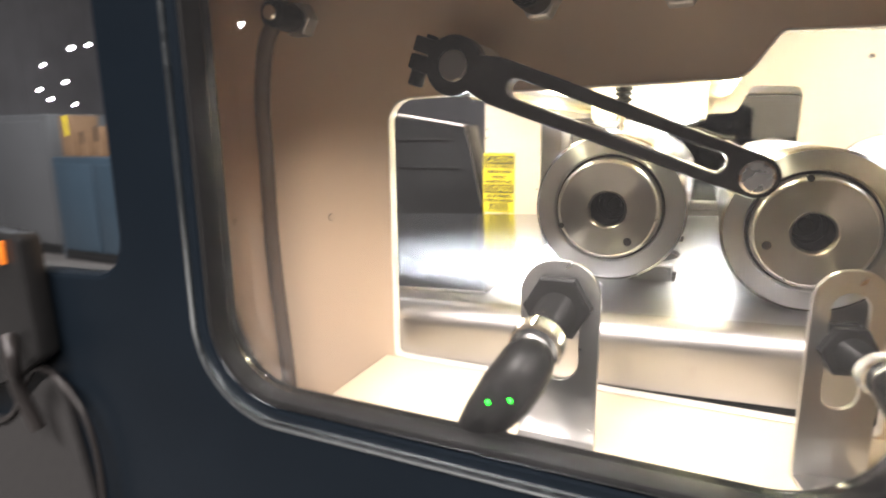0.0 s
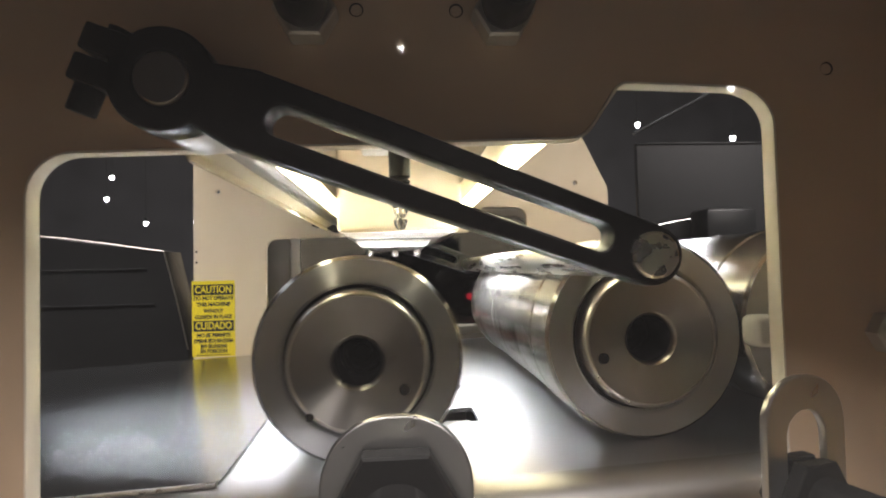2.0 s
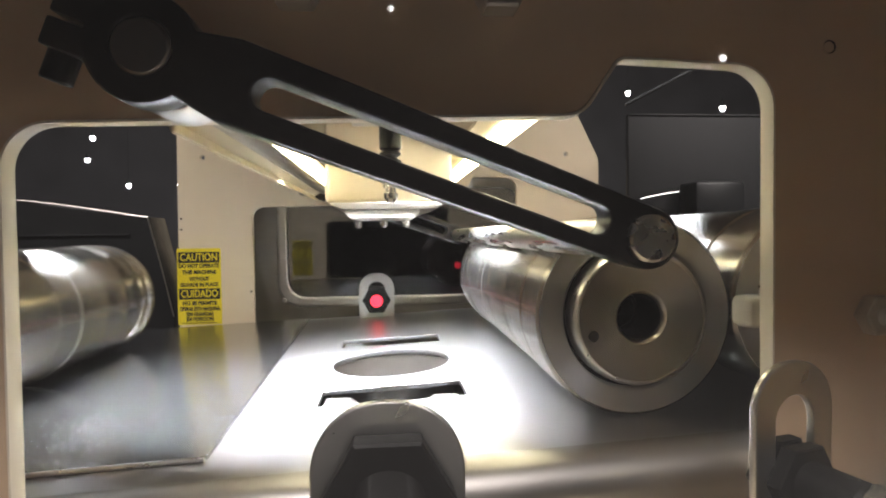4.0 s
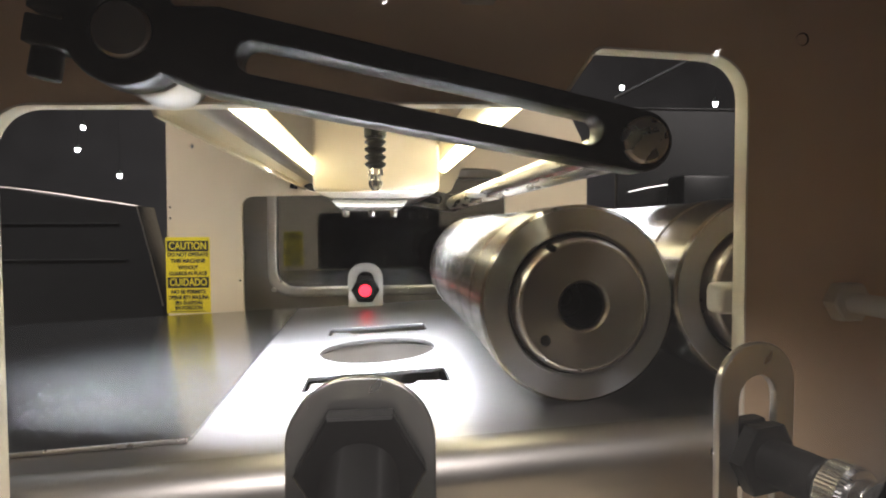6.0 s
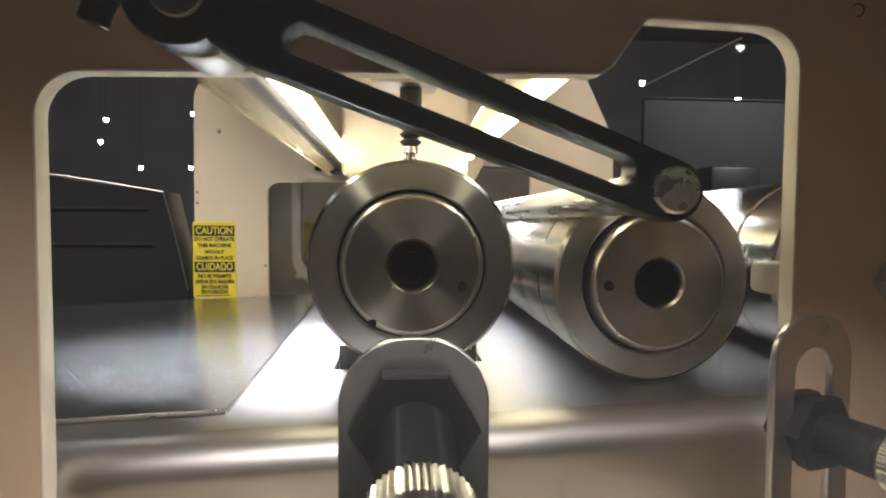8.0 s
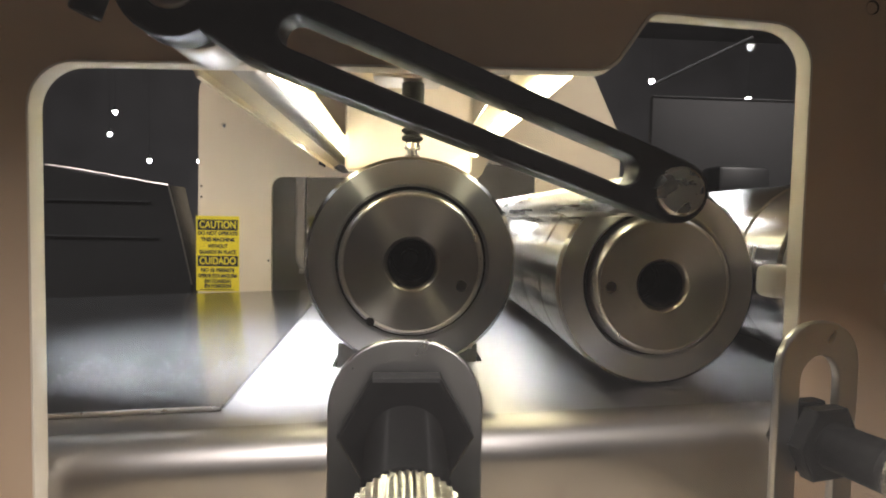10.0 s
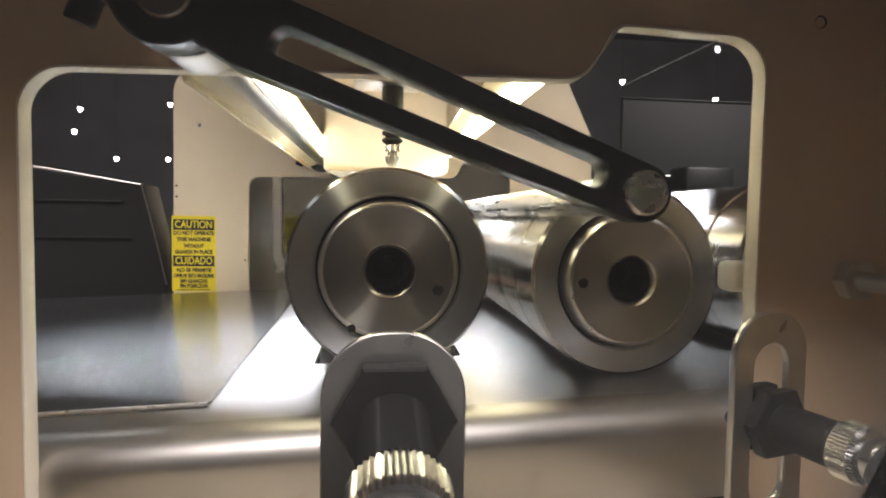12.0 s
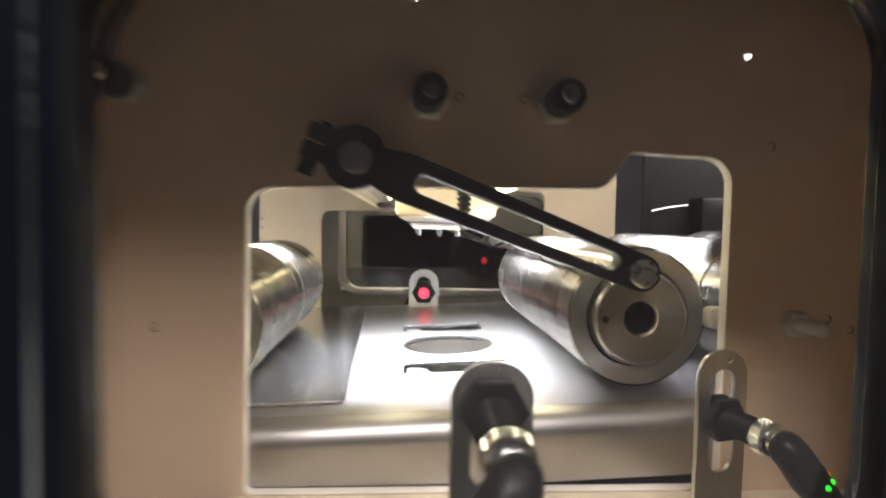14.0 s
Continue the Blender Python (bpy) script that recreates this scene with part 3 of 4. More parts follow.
        bmesh.ops.translate(bm, vec=c, verts=bm.verts)
        part("indicator", bm, mat, pl, lab)
    return t


LG, LO = (green_led, "lit green indicator"), (orange_led, "lit orange indicator")
sensor("sensor", "black barrel sensor on a slotted bracket before the opening", 0.0370, 0.0905, 0.0695, Matrix.Translation((-0.0058, -0.058, 0.962)), -1, None, (LG, LG, LO, LO), dip=8.0)
sensor("sensor", "black barrel sensor on a slotted bracket beside the stud", 0.0290, 0.0930, 0.0600, Matrix.Translation((0.1080, -0.044, 0.962)) @ Matrix.Rotation(radians(14), 4, "Z"), 1, None, (LG, LG, LO), 0.72, 0.66)
sensor("sensor", "black barrel sensor with glowing red lens on the far bracket", 0.0385, 0.0560, 0.0265, Matrix.Translation((-0.0178, 0.440, 0.9935)) @ Matrix.Rotation(math.pi, 4, "Z"), 1, red_glow)


# ---- overhead: head box, white pad, plunger, tube lights ----
def head_box():
    t = thing("head_box", "cream painted box hanging over the table", "housing")
    bm = box(-0.0545, 0.0480, 0.27, 0.44, 1.118, 1.262, 0.004, 3)
    part("shell", bm, cream, t)
    part("skirt", sheet(rounded([(-0.0400, 1.1122, 0.0), (0.0290, 1.1122, 0.0), (0.0480, 1.1175, 0.001), (-0.0545, 1.1175, 0.001)], 3), [], 0.168, 0.0004, Matrix.Translation((0, 0.346, 0)) @ UPRIGHT), shaft_steel, t, "dark steel skirt with sloping ends")


head_box()


def pad():
    t = thing("pressure_pad", "white plastic pad with chamfered ends under the head box", "pad")
    part("block", sheet(rounded([(-0.0400, 1.1115, 0.001), (-0.0350, 1.1055, 0.001), (0.0175, 1.1055, 0.001), (0.0225, 1.1115, 0.001)], 4), [], 0.11, 0.0005, Matrix.Translation((0, 0.322, 0)) @ UPRIGHT), pad_plastic, t)
    for x in (-0.030, -0.008, 0.011):
        part("screw", lathe([(0, -0.0004), (0.0030, -0.0004), (0.0034, 0.004), (0.0024, 0.0075), (0, 0.0078)], 16, Matrix.Translation((x, 0.30, 1.1055)) @ Matrix.Rotation(-math.pi / 2, 4, "X")), chrome, t, "bright screw end")


pad()


def plunger():
    x, y = -0.0030, 0.105
    t = thing("spring_plunger", "black bellows plunger with bright tip hanging from the top", "plunger", Matrix.Translation((x, y, 0)))
    down = Matrix.Rotation(math.pi / 2, 4, "X")
    part("mount", box(-0.020, 0.014, -0.012, 0.012, 1.150, 1.154), shaft_steel, t)
    part("barrel", lathe([(0, 1.1505), (0.0056, 1.1505), (0.0058, 1.1495), (0.0058, 1.1365), (0.0045, 1.1355), (0, 1.1355)], 28, down), black_plastic, t, "black plunger barrel")
    prof = [(0, 1.136)]
    for i in range(4):
        z = 1.1355 - i * 0.0039
        prof += [(0.0036, z), (0.0056, z - 0.0012), (0.0056, z - 0.0022), (0.0036, z - 0.0036)]
    prof += [(0.003, 1.1195), (0, 1.1195)]
    part("bellows", lathe(prof, 28, down), rubber, t, "black rubber bellows", 20)
    part("tip", lathe([(0, 1.1195), (0.0040, 1.1195), (0.0042, 1.1165), (0.0026, 1.1160), (0.0026, 1.1140), (0.0038, 1.1135), (0.0036, 1.1110), (0.0020, 1.1085), (0, 1.1082)], 28, down), chrome, t, "bright tip")


plunger()


def tube_light(x, z, lean, half, side):
    t = thing("tube_light", "lit ribbed tube light with warm white strip", "lamp", Matrix.Translation((x, 0, z)) @ Matrix.Rotation(radians(lean), 4, "Y"), "work lights in the machine")
    # closed housing: arched back, flat underside with a ribbed flank beside the strip
    a, c = half + 0.002, half + 0.0125
    # the lip at the flank's edge is added to block the strip's sideways light
    prof = [(a, 0.0)] + [((a - c) / 2 + (a + c) / 2 * math.cos(math.pi * i / 10), 0.011 * math.sin(math.pi * i / 10)) for i in range(1, 10)] + [(-c, -0.005), (0.0012 - c, -0.005), (0.0012 - c, 0.0), (-half - 0.001, 0.0)]
    bm = bmesh.new()
    rows = []
    for k in range(104):
        r = 0.0007 if k % 2 else 0.0
        rows.append([bm.verts.new((-side * px, 0.016 + 0.414 * k / 103, pz - (r if i > 11 else 0))) for i, (px, pz) in enumerate(prof)])
    for p, q in zip(rows, rows[1:]):
        for i in range(len(prof)):
            k = (i + 1) % len(prof)
            bm.faces.new((p[i], p[k], q[k], q[i]))
    bmesh.ops.recalc_face_normals(bm, faces=bm.faces)
    part("housing", bm, amber_plastic, t, "ribbed frosted housing", 20)
    part("led_strip", box(-half, half, 0.018, 0.425, -0.0030, -0.0012, 0.0004), led_glow, t, "lit warm white strip")
    part("end_cap", lathe([(0, 0.4305), (0.0120, 0.4305), (0.0120, 0.440), (0.010, 0.443), (0, 0.443)], 28, Matrix.Translation((side * 0.005, 0, 0.002))), amber_plastic, t)


for spec in TUBES:
    tube_light(*spec)


# ---- caution label on the end plate ----
def caution_label():
    x0, x1, z0, z1, y = -0.2370, -0.1900, 0.9945, 1.0790, 0.4619
    t = thing("caution_label", "yellow and black bilingual caution label on the end plate", "label")
    cx, w = (x0 + x1) / 2, x1 - x0
    part("backing", sheet(rounded([(x0, z0, 0.001), (x1, z0, 0.001), (x1, z1, 0.001), (x0, z1, 0.001)], 3), [], 0.0004, 0.00005, Matrix.Translation((0, y - 0.0002, 0)) @ UPRIGHT), yellow, t)

    def at(z):
        return Matrix.Translation((cx, y - 0.0007, z)) @ UPRIGHT

    for z, text in ((1.0690, "CAUTION"), (1.0285, "CUIDADO")):
        part("bar", box(x0 + 0.0015, x1 - 0.0015, y - 0.0006, y - 0.0004, z - 0.0060, z + 0.0060, 0), ink, t)
        part("words", words(text, 0.0115, at(z), w * 0.84, 0.0002), yellow, t)
    for z, text, k in ((1.0595, "DO NOT OPERATE", 0.92), (1.0525, "THIS MACHINE", 0.78), (1.0450, "WITHOUT", 0.46), (1.0385, "GUARDS IN PLACE", 0.86),
                       (1.0180, "NO SE PERMITE", 0.78), (1.0118, "OPERAR ESTA MAQUINA", 0.92), (1.0058, "SIN GUARDAS", 0.62), (1.0003, "EN POSICION", 0.62)):
        part("words", words(text, 0.0058, at(z), w * k, 0.00028), ink, t)
    part("fine_print", box(x0 + 0.004, x1 - 0.006, y - 0.0006, y - 0.0004, 0.9958, 0.9966, 0), ink, t)
    return t


label_near = caution_label()
label_far = copy_thing(label_near, Matrix.Translation((0, 0.77, 0)))
tagged(label_far, "dim yellow and black caution label on the next station's plate", "label")


# ---- fittings on the front plate ----
def stud_bolt():
    t = thing("stud_bolt", "zinc stud with hex nut standing out of the front plate", "bolt", Matrix.Translation((0.1785, 0.006, 1.0595)) @ Matrix.Diagonal((1.3, 1.0, 1.3, 1)))
    part("hex_nut", hexagon(0.0110, -0.0065, 0.0), zinc, t, "", 25)
    prof = [(0, -0.024), (0.0026, -0.024)]
    y = -0.0235
    while y < -0.006:
        prof += [(0.0030, y), (0.0026, y + 0.0004)]
        y += 0.0008
    prof += [(0, -0.006)]
    part("thread", lathe(prof, 20), zinc, t, "", 60)


stud_bolt()


def knob_fitting(x, z):
    t = thing("air_fitting", "black and nickel push-in air fitting on the front plate", "fitting", Matrix.Translation((x, 0.006, z)) @ Matrix.Diagonal((1.35, 1.5, 1.35, 1)), "air fittings")
    part("hex_base", hexagon(0.0140, -0.007, 0.0), zinc, t, "", 25)
    part("collar", lathe([(0, -0.022), (0.0040, -0.0225), (0.0062, -0.021), (0.0066, -0.010), (0.0056, -0.007), (0, -0.007)], 28), black_plastic, t, "black release collar")
    part("socket", lathe([(0.0, -0.0232), (0.0030, -0.0232), (0.0036, -0.0222)], 20), chrome, t)


for x, z in ((-0.0345, 1.1775), (0.0345, 1.1775), (-0.190, 1.180)):
    knob_fitting(x, z)


def hose():
    t = thing("air_hose", "dark brown air hose hanging down beside the opening", "hose")
    part("pipe", tube([(-0.190, -0.016, 1.180), (-0.194, -0.022, 1.172), (-0.205, -0.020, 1.145), (-0.214, -0.012, 1.09), (-0.217, -0.008, 1.02), (-0.212, -0.008, 0.95), (-0.206, -0.010, 0.86)], 0.0050, 16), brown_hose, t, "", 60)
    part("pipe_end", tube([(-0.190, -0.016, 1.182), (-0.186, -0.022, 1.195), (-0.170, -0.022, 1.225), (-0.14, -0.02, 1.26)], 0.0040, 16), brown_hose, t, "", 60)


hose()


def nylon_stop():
    t = thing("nylon_stop", "white nylon stop block behind the opening's edge", "stop")
    part("block", box(0.1385, 0.175, 0.022, 0.034, 1.0520, 1.0650, 0.0030, 3), white_plastic, t)
    part("stem", box(0.150, 0.175, 0.0125, 0.024, 1.054, 1.063, 0.001), white_plastic, t)


nylon_stop()


# ---- enclosure round the machine ----
def slanted(name, x0, x1):
    bm = box(-0.0035, 0.0035, 0.0, 1.0, 0.80, 1.42, 0)
    for v in bm.verts:
        f = v.co.y
        v.co.x += x0 + (x1 - x0) * f
        v.co.y = -0.1240 + 0.1290 * f
    return part(name, bm, beige, None, "beige painted slanting side of the front compartment")


def enclosure():
    tagged(slanted("wall_left", -0.178, -0.298), category="wall", kind="structure")
    tagged(slanted("wall_right", 0.148, 0.298), category="wall", kind="structure")
    tagged(part("ceiling", box(-0.30, 0.30, -0.124, 0.47, 1.423, 1.43), beige, None, "beige painted top of the machine"), category="ceiling", kind="structure")
    tagged(part("ceiling_inner", box(-0.190, 0.14, 0.0125, 0.4615, 1.262, 1.268), cream, None, "cream painted roof over the table"), category="ceiling", kind="structure")
    tagged(part("floor_compartment", box(-0.29, 0.29, -0.124, 0.005, 0.793, 0.80), beige, None, "beige painted bottom of the front compartment"), category="floor", kind="structure")


enclosure()


def guard_door():
    """The front guard: dark painted frame with a rounded clear window."""
    t = thing("guard_door", "dark teal guard door with a rounded clear window", "door", Matrix.Translation((0, -0.131, 0)))
    x0, x1, z0, z1 = -0.1425, 0.1105, 0.9965, 1.2000
    win = rounded([(x0, z0, 0.036), (x1, z0, 0.036), (x1, z1, 0.036), (x0, z1, 0.036)], 14)
    outer = rounded([(-0.46, 0.55, 0.02), (0.50, 0.55, 0.02), (0.50, 1.04, 0.01), (0.165, 1.05, 0.02), (0.165, 1.50, 0.01), (-0.193, 1.50, 0.01), (-0.196, 1.045, 0.02), (-0.46, 1.035, 0.01)], 6)
    part("frame", sheet(outer, [win], 0.012, 0.003, UPRIGHT), teal, t)
    d = 0.0035
    lip = rounded([(x0 + d, z0 + d, 0.0325), (x1 - d, z0 + d, 0.0325), (x1 - d, z1 - d, 0.0325), (x0 + d, z1 - d, 0.0325)], 14)
    part("window_seal", sheet(win, [lip], 0.015, 0.0012, UPRIGHT), black_plastic, t, "black rubber window seal")
    edge = rounded([(x0 - 0.010, z0 - 0.010, 0.044), (x1 + 0.010, z0 - 0.010, 0.044), (x1 + 0.010, z1 + 0.010, 0.044), (x0 - 0.010, z1 + 0.010, 0.044)], 14)
    rim = rounded([(x0 - 0.0065, z0 - 0.0065, 0.041), (x1 + 0.0065, z0 - 0.0065, 0.041), (x1 + 0.0065, z1 + 0.0065, 0.041), (x0 - 0.0065, z1 + 0.0065, 0.041)], 14)
    part("window_trim", sheet(edge, [rim], 0.0165, 0.0016, UPRIGHT), trim_metal, t, "bright metal trim round the window")
    p = part("pane", sheet(lip, [], 0.004, 0.0002, Matrix.Translation((0, 0.004, 0)) @ UPRIGHT), guard_clear, t, "clear plastic window pane")
    p.visible_shadow = False


guard_door()


def far_door():
    t = thing("far_guard_door", "stainless far guard door with rounded dark window", "door", Matrix.Translation((0, 0.530, 0)))
    win = rounded([(-0.128, 1.0150, 0.022), (0.165, 1.0150, 0.022), (0.165, 1.150, 0.022), (-0.128, 1.150, 0.022)], 10)
    outer = rounded([(-0.21, 0.93, 0.01), (0.24, 0.93, 0.01), (0.24, 1.24, 0.02), (-0.21, 1.24, 0.02)], 8)
    part("frame", sheet(outer, [win], 0.006, 0.001, UPRIGHT), door_steel, t)
    lip = rounded([(-0.1400, 1.0030, 0.030), (0.178, 1.0030, 0.030), (0.178, 1.162, 0.030), (-0.1400, 1.162, 0.030)], 10)
    part("seal", sheet(lip, [win], 0.010, 0.0022, UPRIGHT), stainless, t, "rounded bright window rim")
    p = part("pane", sheet(win, [], 0.003, 0.0002, UPRIGHT), door_glass, t, "smoked glass pane")
    p.visible_shadow = False
    part("screw", lathe([(0, -0.006), (0.0025, -0.006), (0.0032, -0.0045), (0, -0.0045)], 14, Matrix.Translation((-0.1325, 0, 1.012))), zinc, t)


far_door()


# ---- what lies round the machine ----
def hall():
    g = dict(kind="structure")
    tagged(part("floor", box(-16, 16, -14, 18, -0.1, 0.0, 0), concrete, None, "dark concrete hall floor"), category="floor", **g)
    for name, b in (("wall_north", (-16, 16, 18, 18.2, 0, 7)), ("wall_south", (-16, 16, -14.2, -14, 0, 7)), ("wall_east", (16, 16.2, -14, 18, 0, 7)), ("wall_west", (-16.2, -16, -14, 18, 0, 7))):
        tagged(part(name, box(*b, 0), hall_paint, None, "dim clad hall wall"), category="wall", **g)
    tagged(part("ceiling_hall", box(-16, 16, -14, 18, 7.0, 7.2, 0), hall_paint, None, "dim hall roof"), category="ceiling", **g)


hall()


def machine_base():
    t = thing("machine_base", "dark teal machine cabinet under the table", "cabinet")
    part("body", box(-0.46, 0.62, 0.014, 0.56, 0.0, 0.93, 0.004), teal, t)


machine_base()


def hall_lamp(x, y, z, size=1.0):
    t = thing("hall_lamp", "lit white high-bay lamp with dark shade", "lamp", Matrix.Translation((x, y, z)) @ Matrix.Rotation(math.pi / 2, 4, "X") @ Matrix.Diagonal((size, size, size, 1)), "high-bay lamps in the hall")
    part("shade", lathe([(0.0, 0.24), (0.03, 0.24), (0.045, 0.18), (0.085, 0.07), (0.088, 0.06)], 20), dark_grey, t, "", 60)
    part("globe", lathe([(0.084, 0.06), (0.070, -0.02), (0.045, -0.07), (0.0, -0.085)], 20), lamp_glow, t, "glowing white globe", 80)
    part("rod", lathe([(0.004, 0.24), (0.004, (7.0 - z) / size)], 8), dark_grey, t)


for x, y, z in ((-3.87, 7.82, 2.41), (-3.95, 7.83, 2.12), (-3.53, 8.05, 1.80), (-2.88, 8.20, 2.58), (-2.94, 8.28, 1.83), (3.50, 7.84, 3.09), (4.63, 7.33, 2.77), (5.13, 7.11, 2.18),
                (-7.04, 5.05, 2.52), (-7.37, 4.67, 2.18), (-7.62, 4.36, 1.66), (-7.18, 4.99, 1.89), (-7.07, 5.16, 1.65),
                (-6.27, 4.42, 2.38), (-7.01, 4.65, 2.19), (-7.80, 4.82, 1.79), (-8.51, 5.03, 1.60), (-9.27, 5.14, 1.37), (-9.52, 6.05, 1.59), (-10.27, 6.09, 2.26), (-11.22, 5.97, 1.24),
                (0.07, -6.65, 3.65), (3.6, -5.9, 2.93), (-4.8, -5.2, 2.3)):
    hall_lamp(x, y, z, 0.42 if x > 0 else 0.22 if x < -6 else 0.34)


def dark_cabinet():
    """A dark hood beside the machine with one sloping corner and a lit top edge."""
    t = thing("dark_cabinet", "black enamelled cabinet with sloping corner and strips for its lit edges", "cabinet", Matrix.Translation((0, 0.60, 0)))
    pts = [(-0.75, 0.0), (-0.2915, 0.0), (-0.2915, 0.985), (-0.322, 1.1186), (-0.48, 1.142), (-0.75, 1.160)]
    part("body", sheet(pts, [], 0.06, 0.002, Matrix.Translation((0, 0.031, 0)) @ UPRIGHT), dark_grey, t)
    # steel strips added to draw the glints along the edges
    part("top_edge_glint", tube([(-0.75, 0, 1.160), (-0.48, 0, 1.142), (-0.322, 0, 1.1186)], 0.0010, 8), shaft_steel, t, "strip standing for the glint along the top edge")
    part("side_edge_glint", tube([(-0.322, 0, 1.1186), (-0.306, 0, 1.052), (-0.2915, 0, 0.985)], 0.0010, 8), shaft_steel, t)
    for z, x0, x1 in ((1.0480, -0.62, -0.335), (1.0960, -0.62, -0.345)):
        part("ledge_strip", box(x0, x1, -0.004, 0.0, z - 0.0008, z + 0.0008, 0.0003), mid_grey, t)


dark_cabinet()


def side_guard():
    t = thing("side_guard", "dark grey guard panel with edge strip and small box", "panel", Matrix.Translation((0, 0.60, 0)))
    part("panel", box(0.3416, 0.70, 0.0, 0.010, 0.93, 1.258, 0.001), mid_grey, t)
    part("edge_strip", box(0.3416, 0.70, -0.002, 0.012, 1.258, 1.2605, 0.0005), dark_grey, t)
    part("brace", tube([(0.335, -0.006, 1.272), (0.40, -0.006, 1.305), (0.48, -0.006, 1.345)], 0.0022, 8), dark_grey, t)
    part("control_box", box(0.4156, 0.488, -0.05, -0.001, 1.085, 1.160, 0.006), dark_grey, t, "dark control box")
    # thin chrome tube laid where a curved line of glints shows
    part("glint_line", tube([(0.3527, -0.012, 1.1375), (0.3843, -0.012, 1.1440), (0.4118, -0.012, 1.1481)], 0.0009, 8), chrome, t, "chrome line standing for a curved glint")
    part("rail", box(0.36, 0.70, -0.016, -0.001, 1.094, 1.100, 0.001), black_metal, t)


side_guard()


def neighbour_cabinet(name, label, x0, x1, y, z0, z1, mat):
    t = thing(name, label, "cabinet")
    part("body", box(x0, x1, y, y + 0.6, 0.0, z1, 0.01), mat, t)
    part("door", box(x0 + 0.04, (x0 + x1) / 2 - 0.01, y - 0.02, y - 0.001, max(z0, 0.1), z1 - 0.06, 0.006), mat, t)
    part("door", box((x0 + x1) / 2 + 0.01, x1 - 0.04, y - 0.02, y - 0.001, max(z0, 0.1), z1 - 0.06, 0.006), mat, t)
    part("plinth", box(x0 + 0.03, x1 - 0.03, y - 0.003, y - 0.0005, 0.0, 0.09, 0.001), dark_grey, t)


pale_grey = material("pale_grey_enamel", (0.075, 0.08, 0.085), 0.4, grain=5, vary=0.08)
blue_grey = material("blue_grey_enamel", (0.03, 0.05, 0.07), 0.4, grain=5, vary=0.15)
carton = material("carton_board", (0.16, 0.10, 0.055), 0.8, grain=14, vary=0.25)
neighbour_cabinet("grey_cabinet", "pale grey enamelled machine cabinet across the aisle", -7.2, -5.35, 3.0, 0.0, 1.29, pale_grey)
neighbour_cabinet("blue_cabinet", "blue-grey enamelled cabinet across the aisle", -5.2, -4.1, 2.9, 0.0, 0.92, blue_grey)


def cartons():
    x = -5.15
    for k in range(7):
        w, h = random.uniform(0.10, 0.19), random.uniform(0.14, 0.42)
        t = thing("carton", "brown carton standing on the blue cabinet", "box", Matrix.Translation((x + w / 2, 3.1 + 0.02 * k, 0.9205)), "cartons on the cabinet")
        part("body", box(-w / 2, w / 2, -0.12, 0.12, 0.0, h, 0.004), carton, t)
        part("tape", box(-w * 0.12, w * 0.12, -0.1215, 0.1215, h * 0.5, h + 0.001, 0.0003), yellow if k % 3 == 0 else mid_grey, t)
        x += w + 0.012


cartons()


def dark_fill_box():
    t = thing("dark_fill_box", "black box with orange light, added to fill a dark area beside the guard door", "control box", Matrix.Translation((0, -0.140, 0)))
    # made-up black body that fills a dark area beside the door
    part("body", sheet(rounded([(-0.345, 0.955, 0.01), (-0.272, 0.985, 0.012), (-0.247, 1.000, 0.006), (-0.2495, 1.064, 0.006), (-0.345, 1.069, 0.01)], 6), [], 0.012, 0.003, Matrix.Translation((0, -0.004, 0)) @ UPRIGHT), black_plastic, t)
    part("orange_light", box(-0.2625, -0.2605, -0.0125, -0.0101, 1.048, 1.060, 0.0006), orange_dim, t, "lit orange light bar")
    part("conduit", tube([(-0.262, -0.014, 1.012), (-0.255, -0.018, 1.002), (-0.262, -0.014, 0.985), (-0.258, -0.010, 0.96)], 0.0036, 12), black_metal, t, "black conduit", 60)


dark_fill_box()


def apron_cover():
    t = thing("apron_cover", "sheet cover with curved edge, coloured nearly black for its dark corner", "cover", Matrix.Translation((0, -0.140, 0)))
    part("sheet", sheet(rounded([(-0.40, 0.70, 0), (-0.20, 0.70, 0), (-0.222, 0.86, 0.05), (-0.250, 0.993, 0.01), (-0.300, 0.952, 0.03), (-0.40, 0.938, 0)], 8), [], 0.005, 0.0015, UPRIGHT), darkened_brown, t)
    part("hem", tube([(-0.40, -0.0035, 0.938), (-0.300, -0.0035, 0.953), (-0.252, -0.0035, 0.990), (-0.222, -0.0035, 0.862), (-0.202, -0.0035, 0.705)], 0.0016, 8), black_metal, t, "dark rolled hem", 60)


# brown-grey cover coloured nearly black, as dark as the corner it fills
darkened_brown = material("near_black_brown", (0.003, 0.0026, 0.0024), 0.8, grain=10, vary=0.25)
apron_cover()


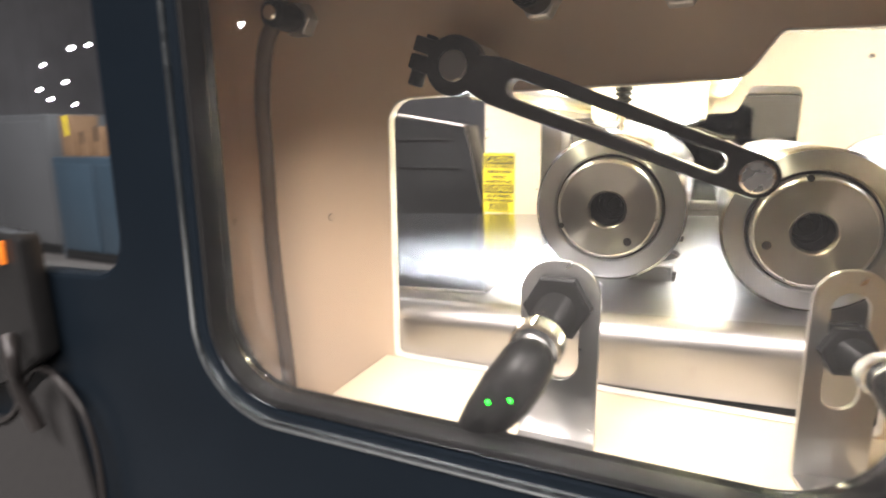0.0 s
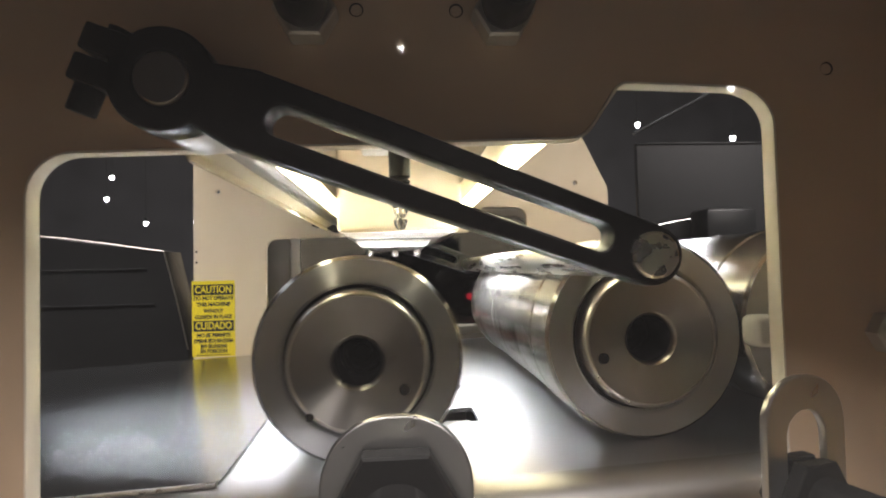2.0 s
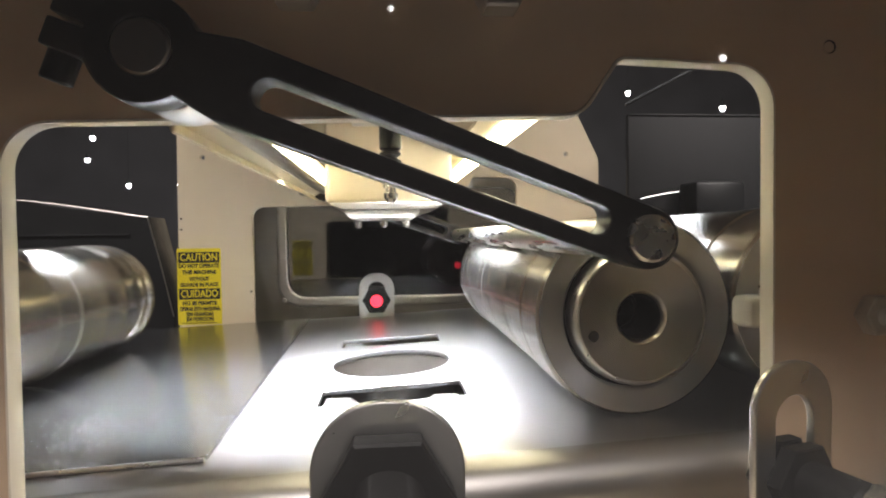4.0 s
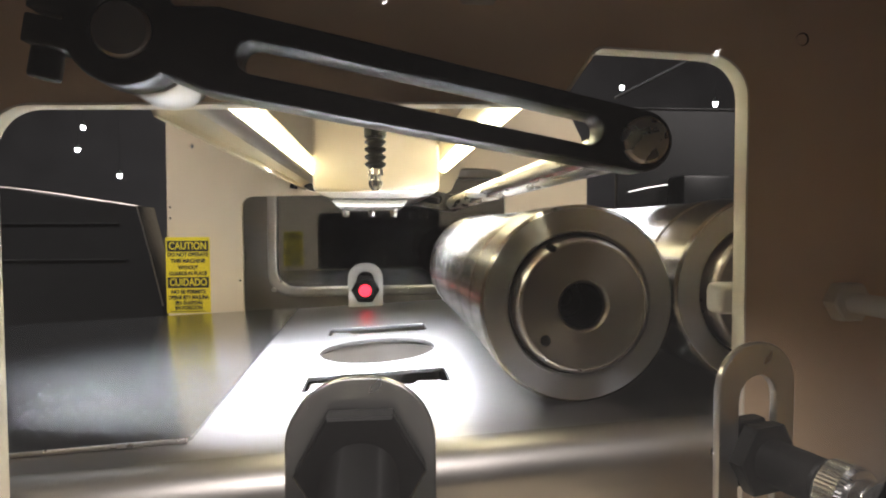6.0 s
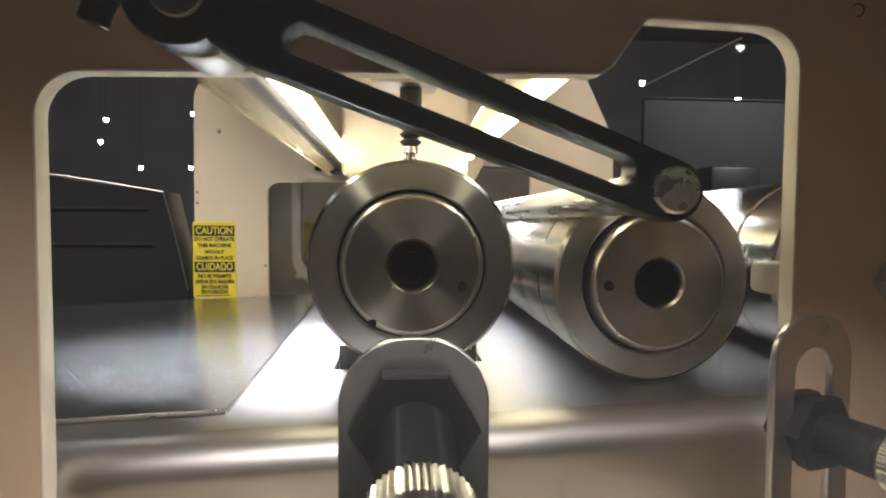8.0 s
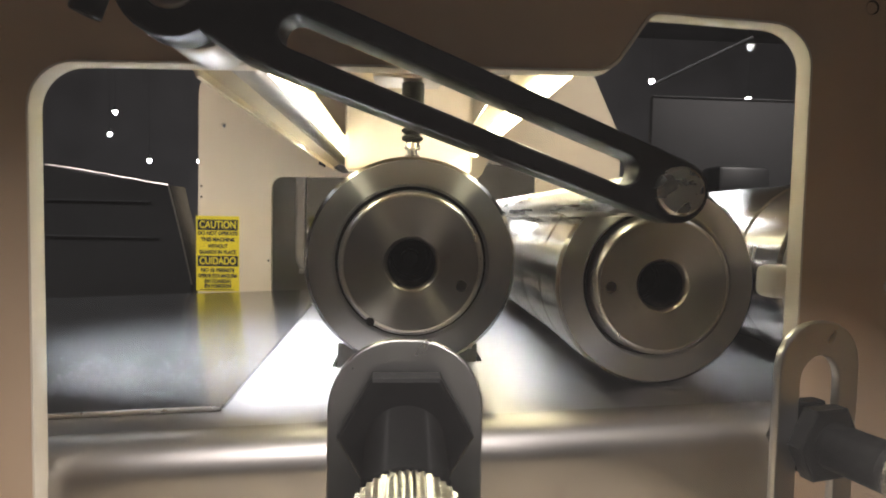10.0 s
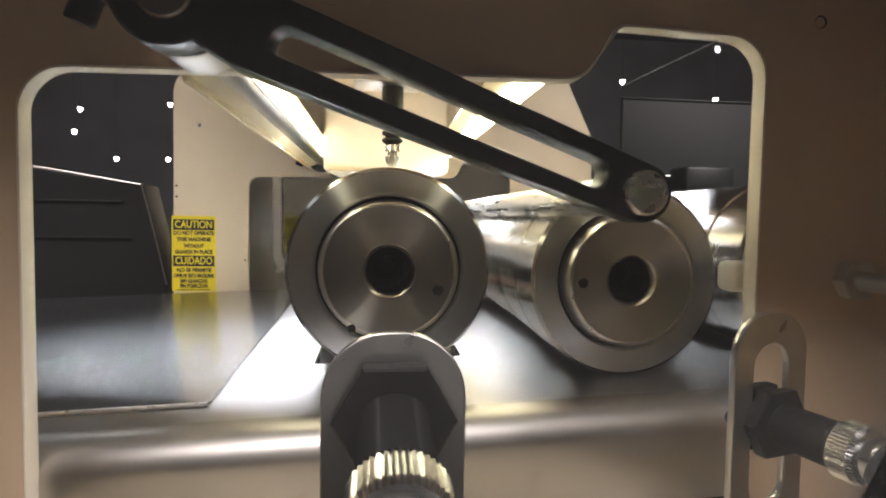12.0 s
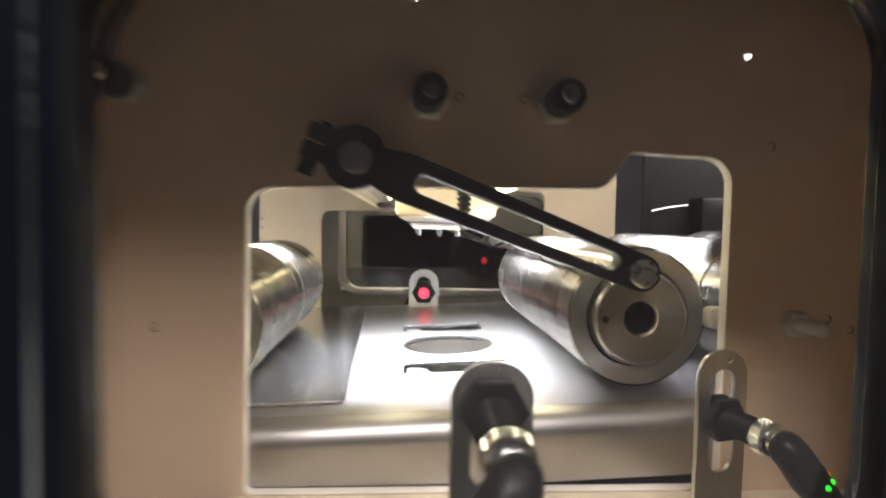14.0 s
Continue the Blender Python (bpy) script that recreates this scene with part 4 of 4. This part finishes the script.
def far_station():
    """The next station, a repeat of this one, seen through the far window."""
    shape = rounded([(-0.30, 0.80, 0.0), (0.33, 0.80, 0.0), (0.33, 1.275, 0.02), (-0.30, 1.275, 0.03)], 8)
    far = opening(-0.1545, 0.1455, 0.985, 1.128, 0.0900, 1.1555, 0.012)
    tagged(part("wall_next_station", sheet(shape, [far], 0.006, 0.0005, Matrix.Translation((0, 1.235, 0)) @ UPRIGHT), cream, None, "cream end plate of the next station with a cut-out opening"), category="wall", kind="structure")
    t = thing("far_station", "dark enamelled housing of the next station behind the window", "machine")
    part("body", box(-0.32, 0.40, 1.42, 1.9, 0.0, 1.42, 0.006), dark_grey, t)
    part("base", box(-0.36, 0.42, 0.74, 1.22, 0.0, 0.955, 0.004), teal, t)
    part("table_top", box(-0.36, 0.42, 0.70, 1.22, 0.957, 0.985, 0.006, 3), shaft_steel, t, "dim steel table")
    for x, z, r in ((0.125, 1.0375, 0.052), (0.232, 1.0375, 0.052)):
        part("black_roll", lathe([(0, -0.002), (r * 0.30, -0.002), (r * 0.34, -0.006), (r * 0.66, -0.006), (r * 0.70, 0.0), (r - 0.002, 0.0), (r, 0.002), (r, 0.22), (0, 0.22)], 48, Matrix.Translation((x, 0.96, z))), black_metal, t, "black roll end")
    part("indicator", lathe([(0, -0.0125), (0.006, -0.0115), (0.007, -0.0065)], 16, Matrix.Translation((0.136, 0.96, 1.0275))), red_glow, t, "lit red indicator")
    part("manifold", box(-0.04, 0.13, 1.17, 1.20, 1.128, 1.160, 0.003), dark_grey, t)
    part("manifold_stem", box(0.02, 0.06, 1.175, 1.2315, 1.160, 1.200, 0.002), dark_grey, t)
    for k in range(7):
        x, z = -0.03 + 0.024 * k + random.uniform(-0.006, 0.006), 1.128
        part("fitting", lathe([(0, 0.020), (0.0030, 0.020), (0.0042, 0.012), (0.0042, 0.004), (0.0055, 0.003), (0.0055, -0.001), (0, -0.001)], 14, Matrix.Translation((x, 1.182, z)) @ Matrix.Rotation(-math.pi / 2, 4, "X")), chrome, t, "bright air fitting")


far_station()


def plate_screws():
    for x, z in ((-0.2315, 1.100), (-0.2315, 1.112), (-0.158, 1.03)):
        t = thing("plate_screw", "small dark screw in the end plate's edge", "screw", Matrix.Translation((x, 0.462, z)), "end plate screws")
        part("head", lathe([(0, -0.0008), (0.0010, -0.0008), (0.0013, -0.0002), (0.0013, 0.0)], 12), black_and_hole_shade, t)


plate_screws()


def motions():
    def at(x, z=None):
        # on the left the rolls run on the cover plate
        return (x, table_z(x) + R + 0.0024 * min(1, max(0, (-0.025 - x) / 0.03)) if z is None else z)

    def rows_of(keys, phase=0.0):
        out = []
        x_start = keys[0][1]
        for t, x, *z in keys:
            cx, cz = at(x, *z)
            out.append((t, Matrix.Translation((cx, ROLL_Y, cz)) @ Matrix.Rotation((x - x_start) / R + radians(phase), 4, "Y")))
        return out

    up = 1.0615
    walk(roll_a, rows_of([(0.0, -0.003, up), (1.3, -0.003, up), (1.6, -0.005, 1.055), (1.8, -0.0112), (1.9, -0.0175), (2.0, -0.0232), (2.1, -0.0300), (2.2, -0.0385), (2.3, -0.0475), (2.5, -0.0640), (2.7, -0.0826),
                          (3.0, -0.118), (3.5, -0.185), (4.0, -0.258), (4.5, -0.33), (4.9, -0.385), (5.2, -0.395), (14.0, -0.395)], 31))
    walk(roll_b, rows_of([(0.0, 0.1080), (5.55, 0.1080), (5.7, 0.1030), (5.9, 0.0968), (6.0, 0.0912), (6.1, 0.0845), (6.2, 0.0780), (6.3, 0.0703), (6.4, 0.0605), (6.5, 0.0484), (6.6, 0.0365), (6.7, 0.0230), (6.8, 0.0070), (6.9, -0.0060, 1.0515),
                          (7.05, -0.0045, 1.059), (7.2, -0.0033, up), (11.7, -0.0033, up), (12.0, -0.0050, 1.0575), (12.2, -0.0085, 1.0525), (12.4, -0.0120), (12.6, -0.0200), (12.8, -0.0375), (12.9, -0.0470), (13.0, -0.0555), (13.1, -0.0620), (13.2, -0.0715), (13.3, -0.0843),
                          (13.5, -0.1116), (13.8, -0.1521), (14.0, -0.180)], 135))
    gap = 2 * R + 0.0004
    late = [(6.8, 0.1045), (6.9, 0.1072), (7.1, 0.1085), (14.0, 0.1085)]
    walk(roll_c, rows_of([(0.0, 0.1080 + gap), (5.55, 0.1080 + gap), (5.7, 0.1030 + gap), (5.9, 0.0968 + gap), (6.0, 0.0912 + gap), (6.1, 0.0845 + gap), (6.2, 0.0780 + gap), (6.3, 0.0703 + gap), (6.4, 0.0605 + gap), (6.5, 0.0484 + gap), (6.6, 0.1275), (6.7, 0.1150), *late], -93))
    walk(roll_d, rows_of([(0.0, 0.1080 + 2 * gap), (5.55, 0.1080 + 2 * gap), (6.0, 0.0912 + 2 * gap), (6.4, 0.0605 + 2 * gap), (6.8, 0.1145 + gap), (7.1, 0.1185 + gap), (14.0, 0.1185 + gap)]))
    walk(roll_e, rows_of([(0.0, 0.1080 + 3 * gap), (5.55, 0.1080 + 3 * gap), (6.0, 0.0912 + 3 * gap), (6.4, 0.0605 + 3 * gap), (6.8, 0.1145 + 2 * gap), (7.1, 0.1185 + 2 * gap), (14.0, 0.1185 + 2 * gap)]))

    # the lifter rises under the roll in the middle
    def lift_at(dz):
        return Matrix.Translation((-0.0035, 0, 1.0005 + dz))

    walk(lift, [(0.0, lift_at(0.0125)), (1.3, lift_at(0.0125)), (1.7, lift_at(-0.0010)), (6.7, lift_at(-0.0010)), (6.9, lift_at(0.003)), (7.2, lift_at(0.0125)), (11.7, lift_at(0.0125)), (12.0, lift_at(0.0085)), (12.4, lift_at(-0.0010)), (14.0, lift_at(-0.0010))])

    # the arms swing up to let one roll pass
    def arm_at(deg):
        return Matrix.Translation(PIVOT) @ Matrix.Rotation(radians(deg), 4, "Y")

    walk(arms, [(0.0, arm_at(20.6)), (5.5, arm_at(20.6)), (5.6, arm_at(14.5)), (5.7, arm_at(10.9)), (6.5, arm_at(10.8)), (6.6, arm_at(13.5)), (6.7, arm_at(18.0)), (6.8, arm_at(20.5)), (14.0, arm_at(20.5))])


motions()
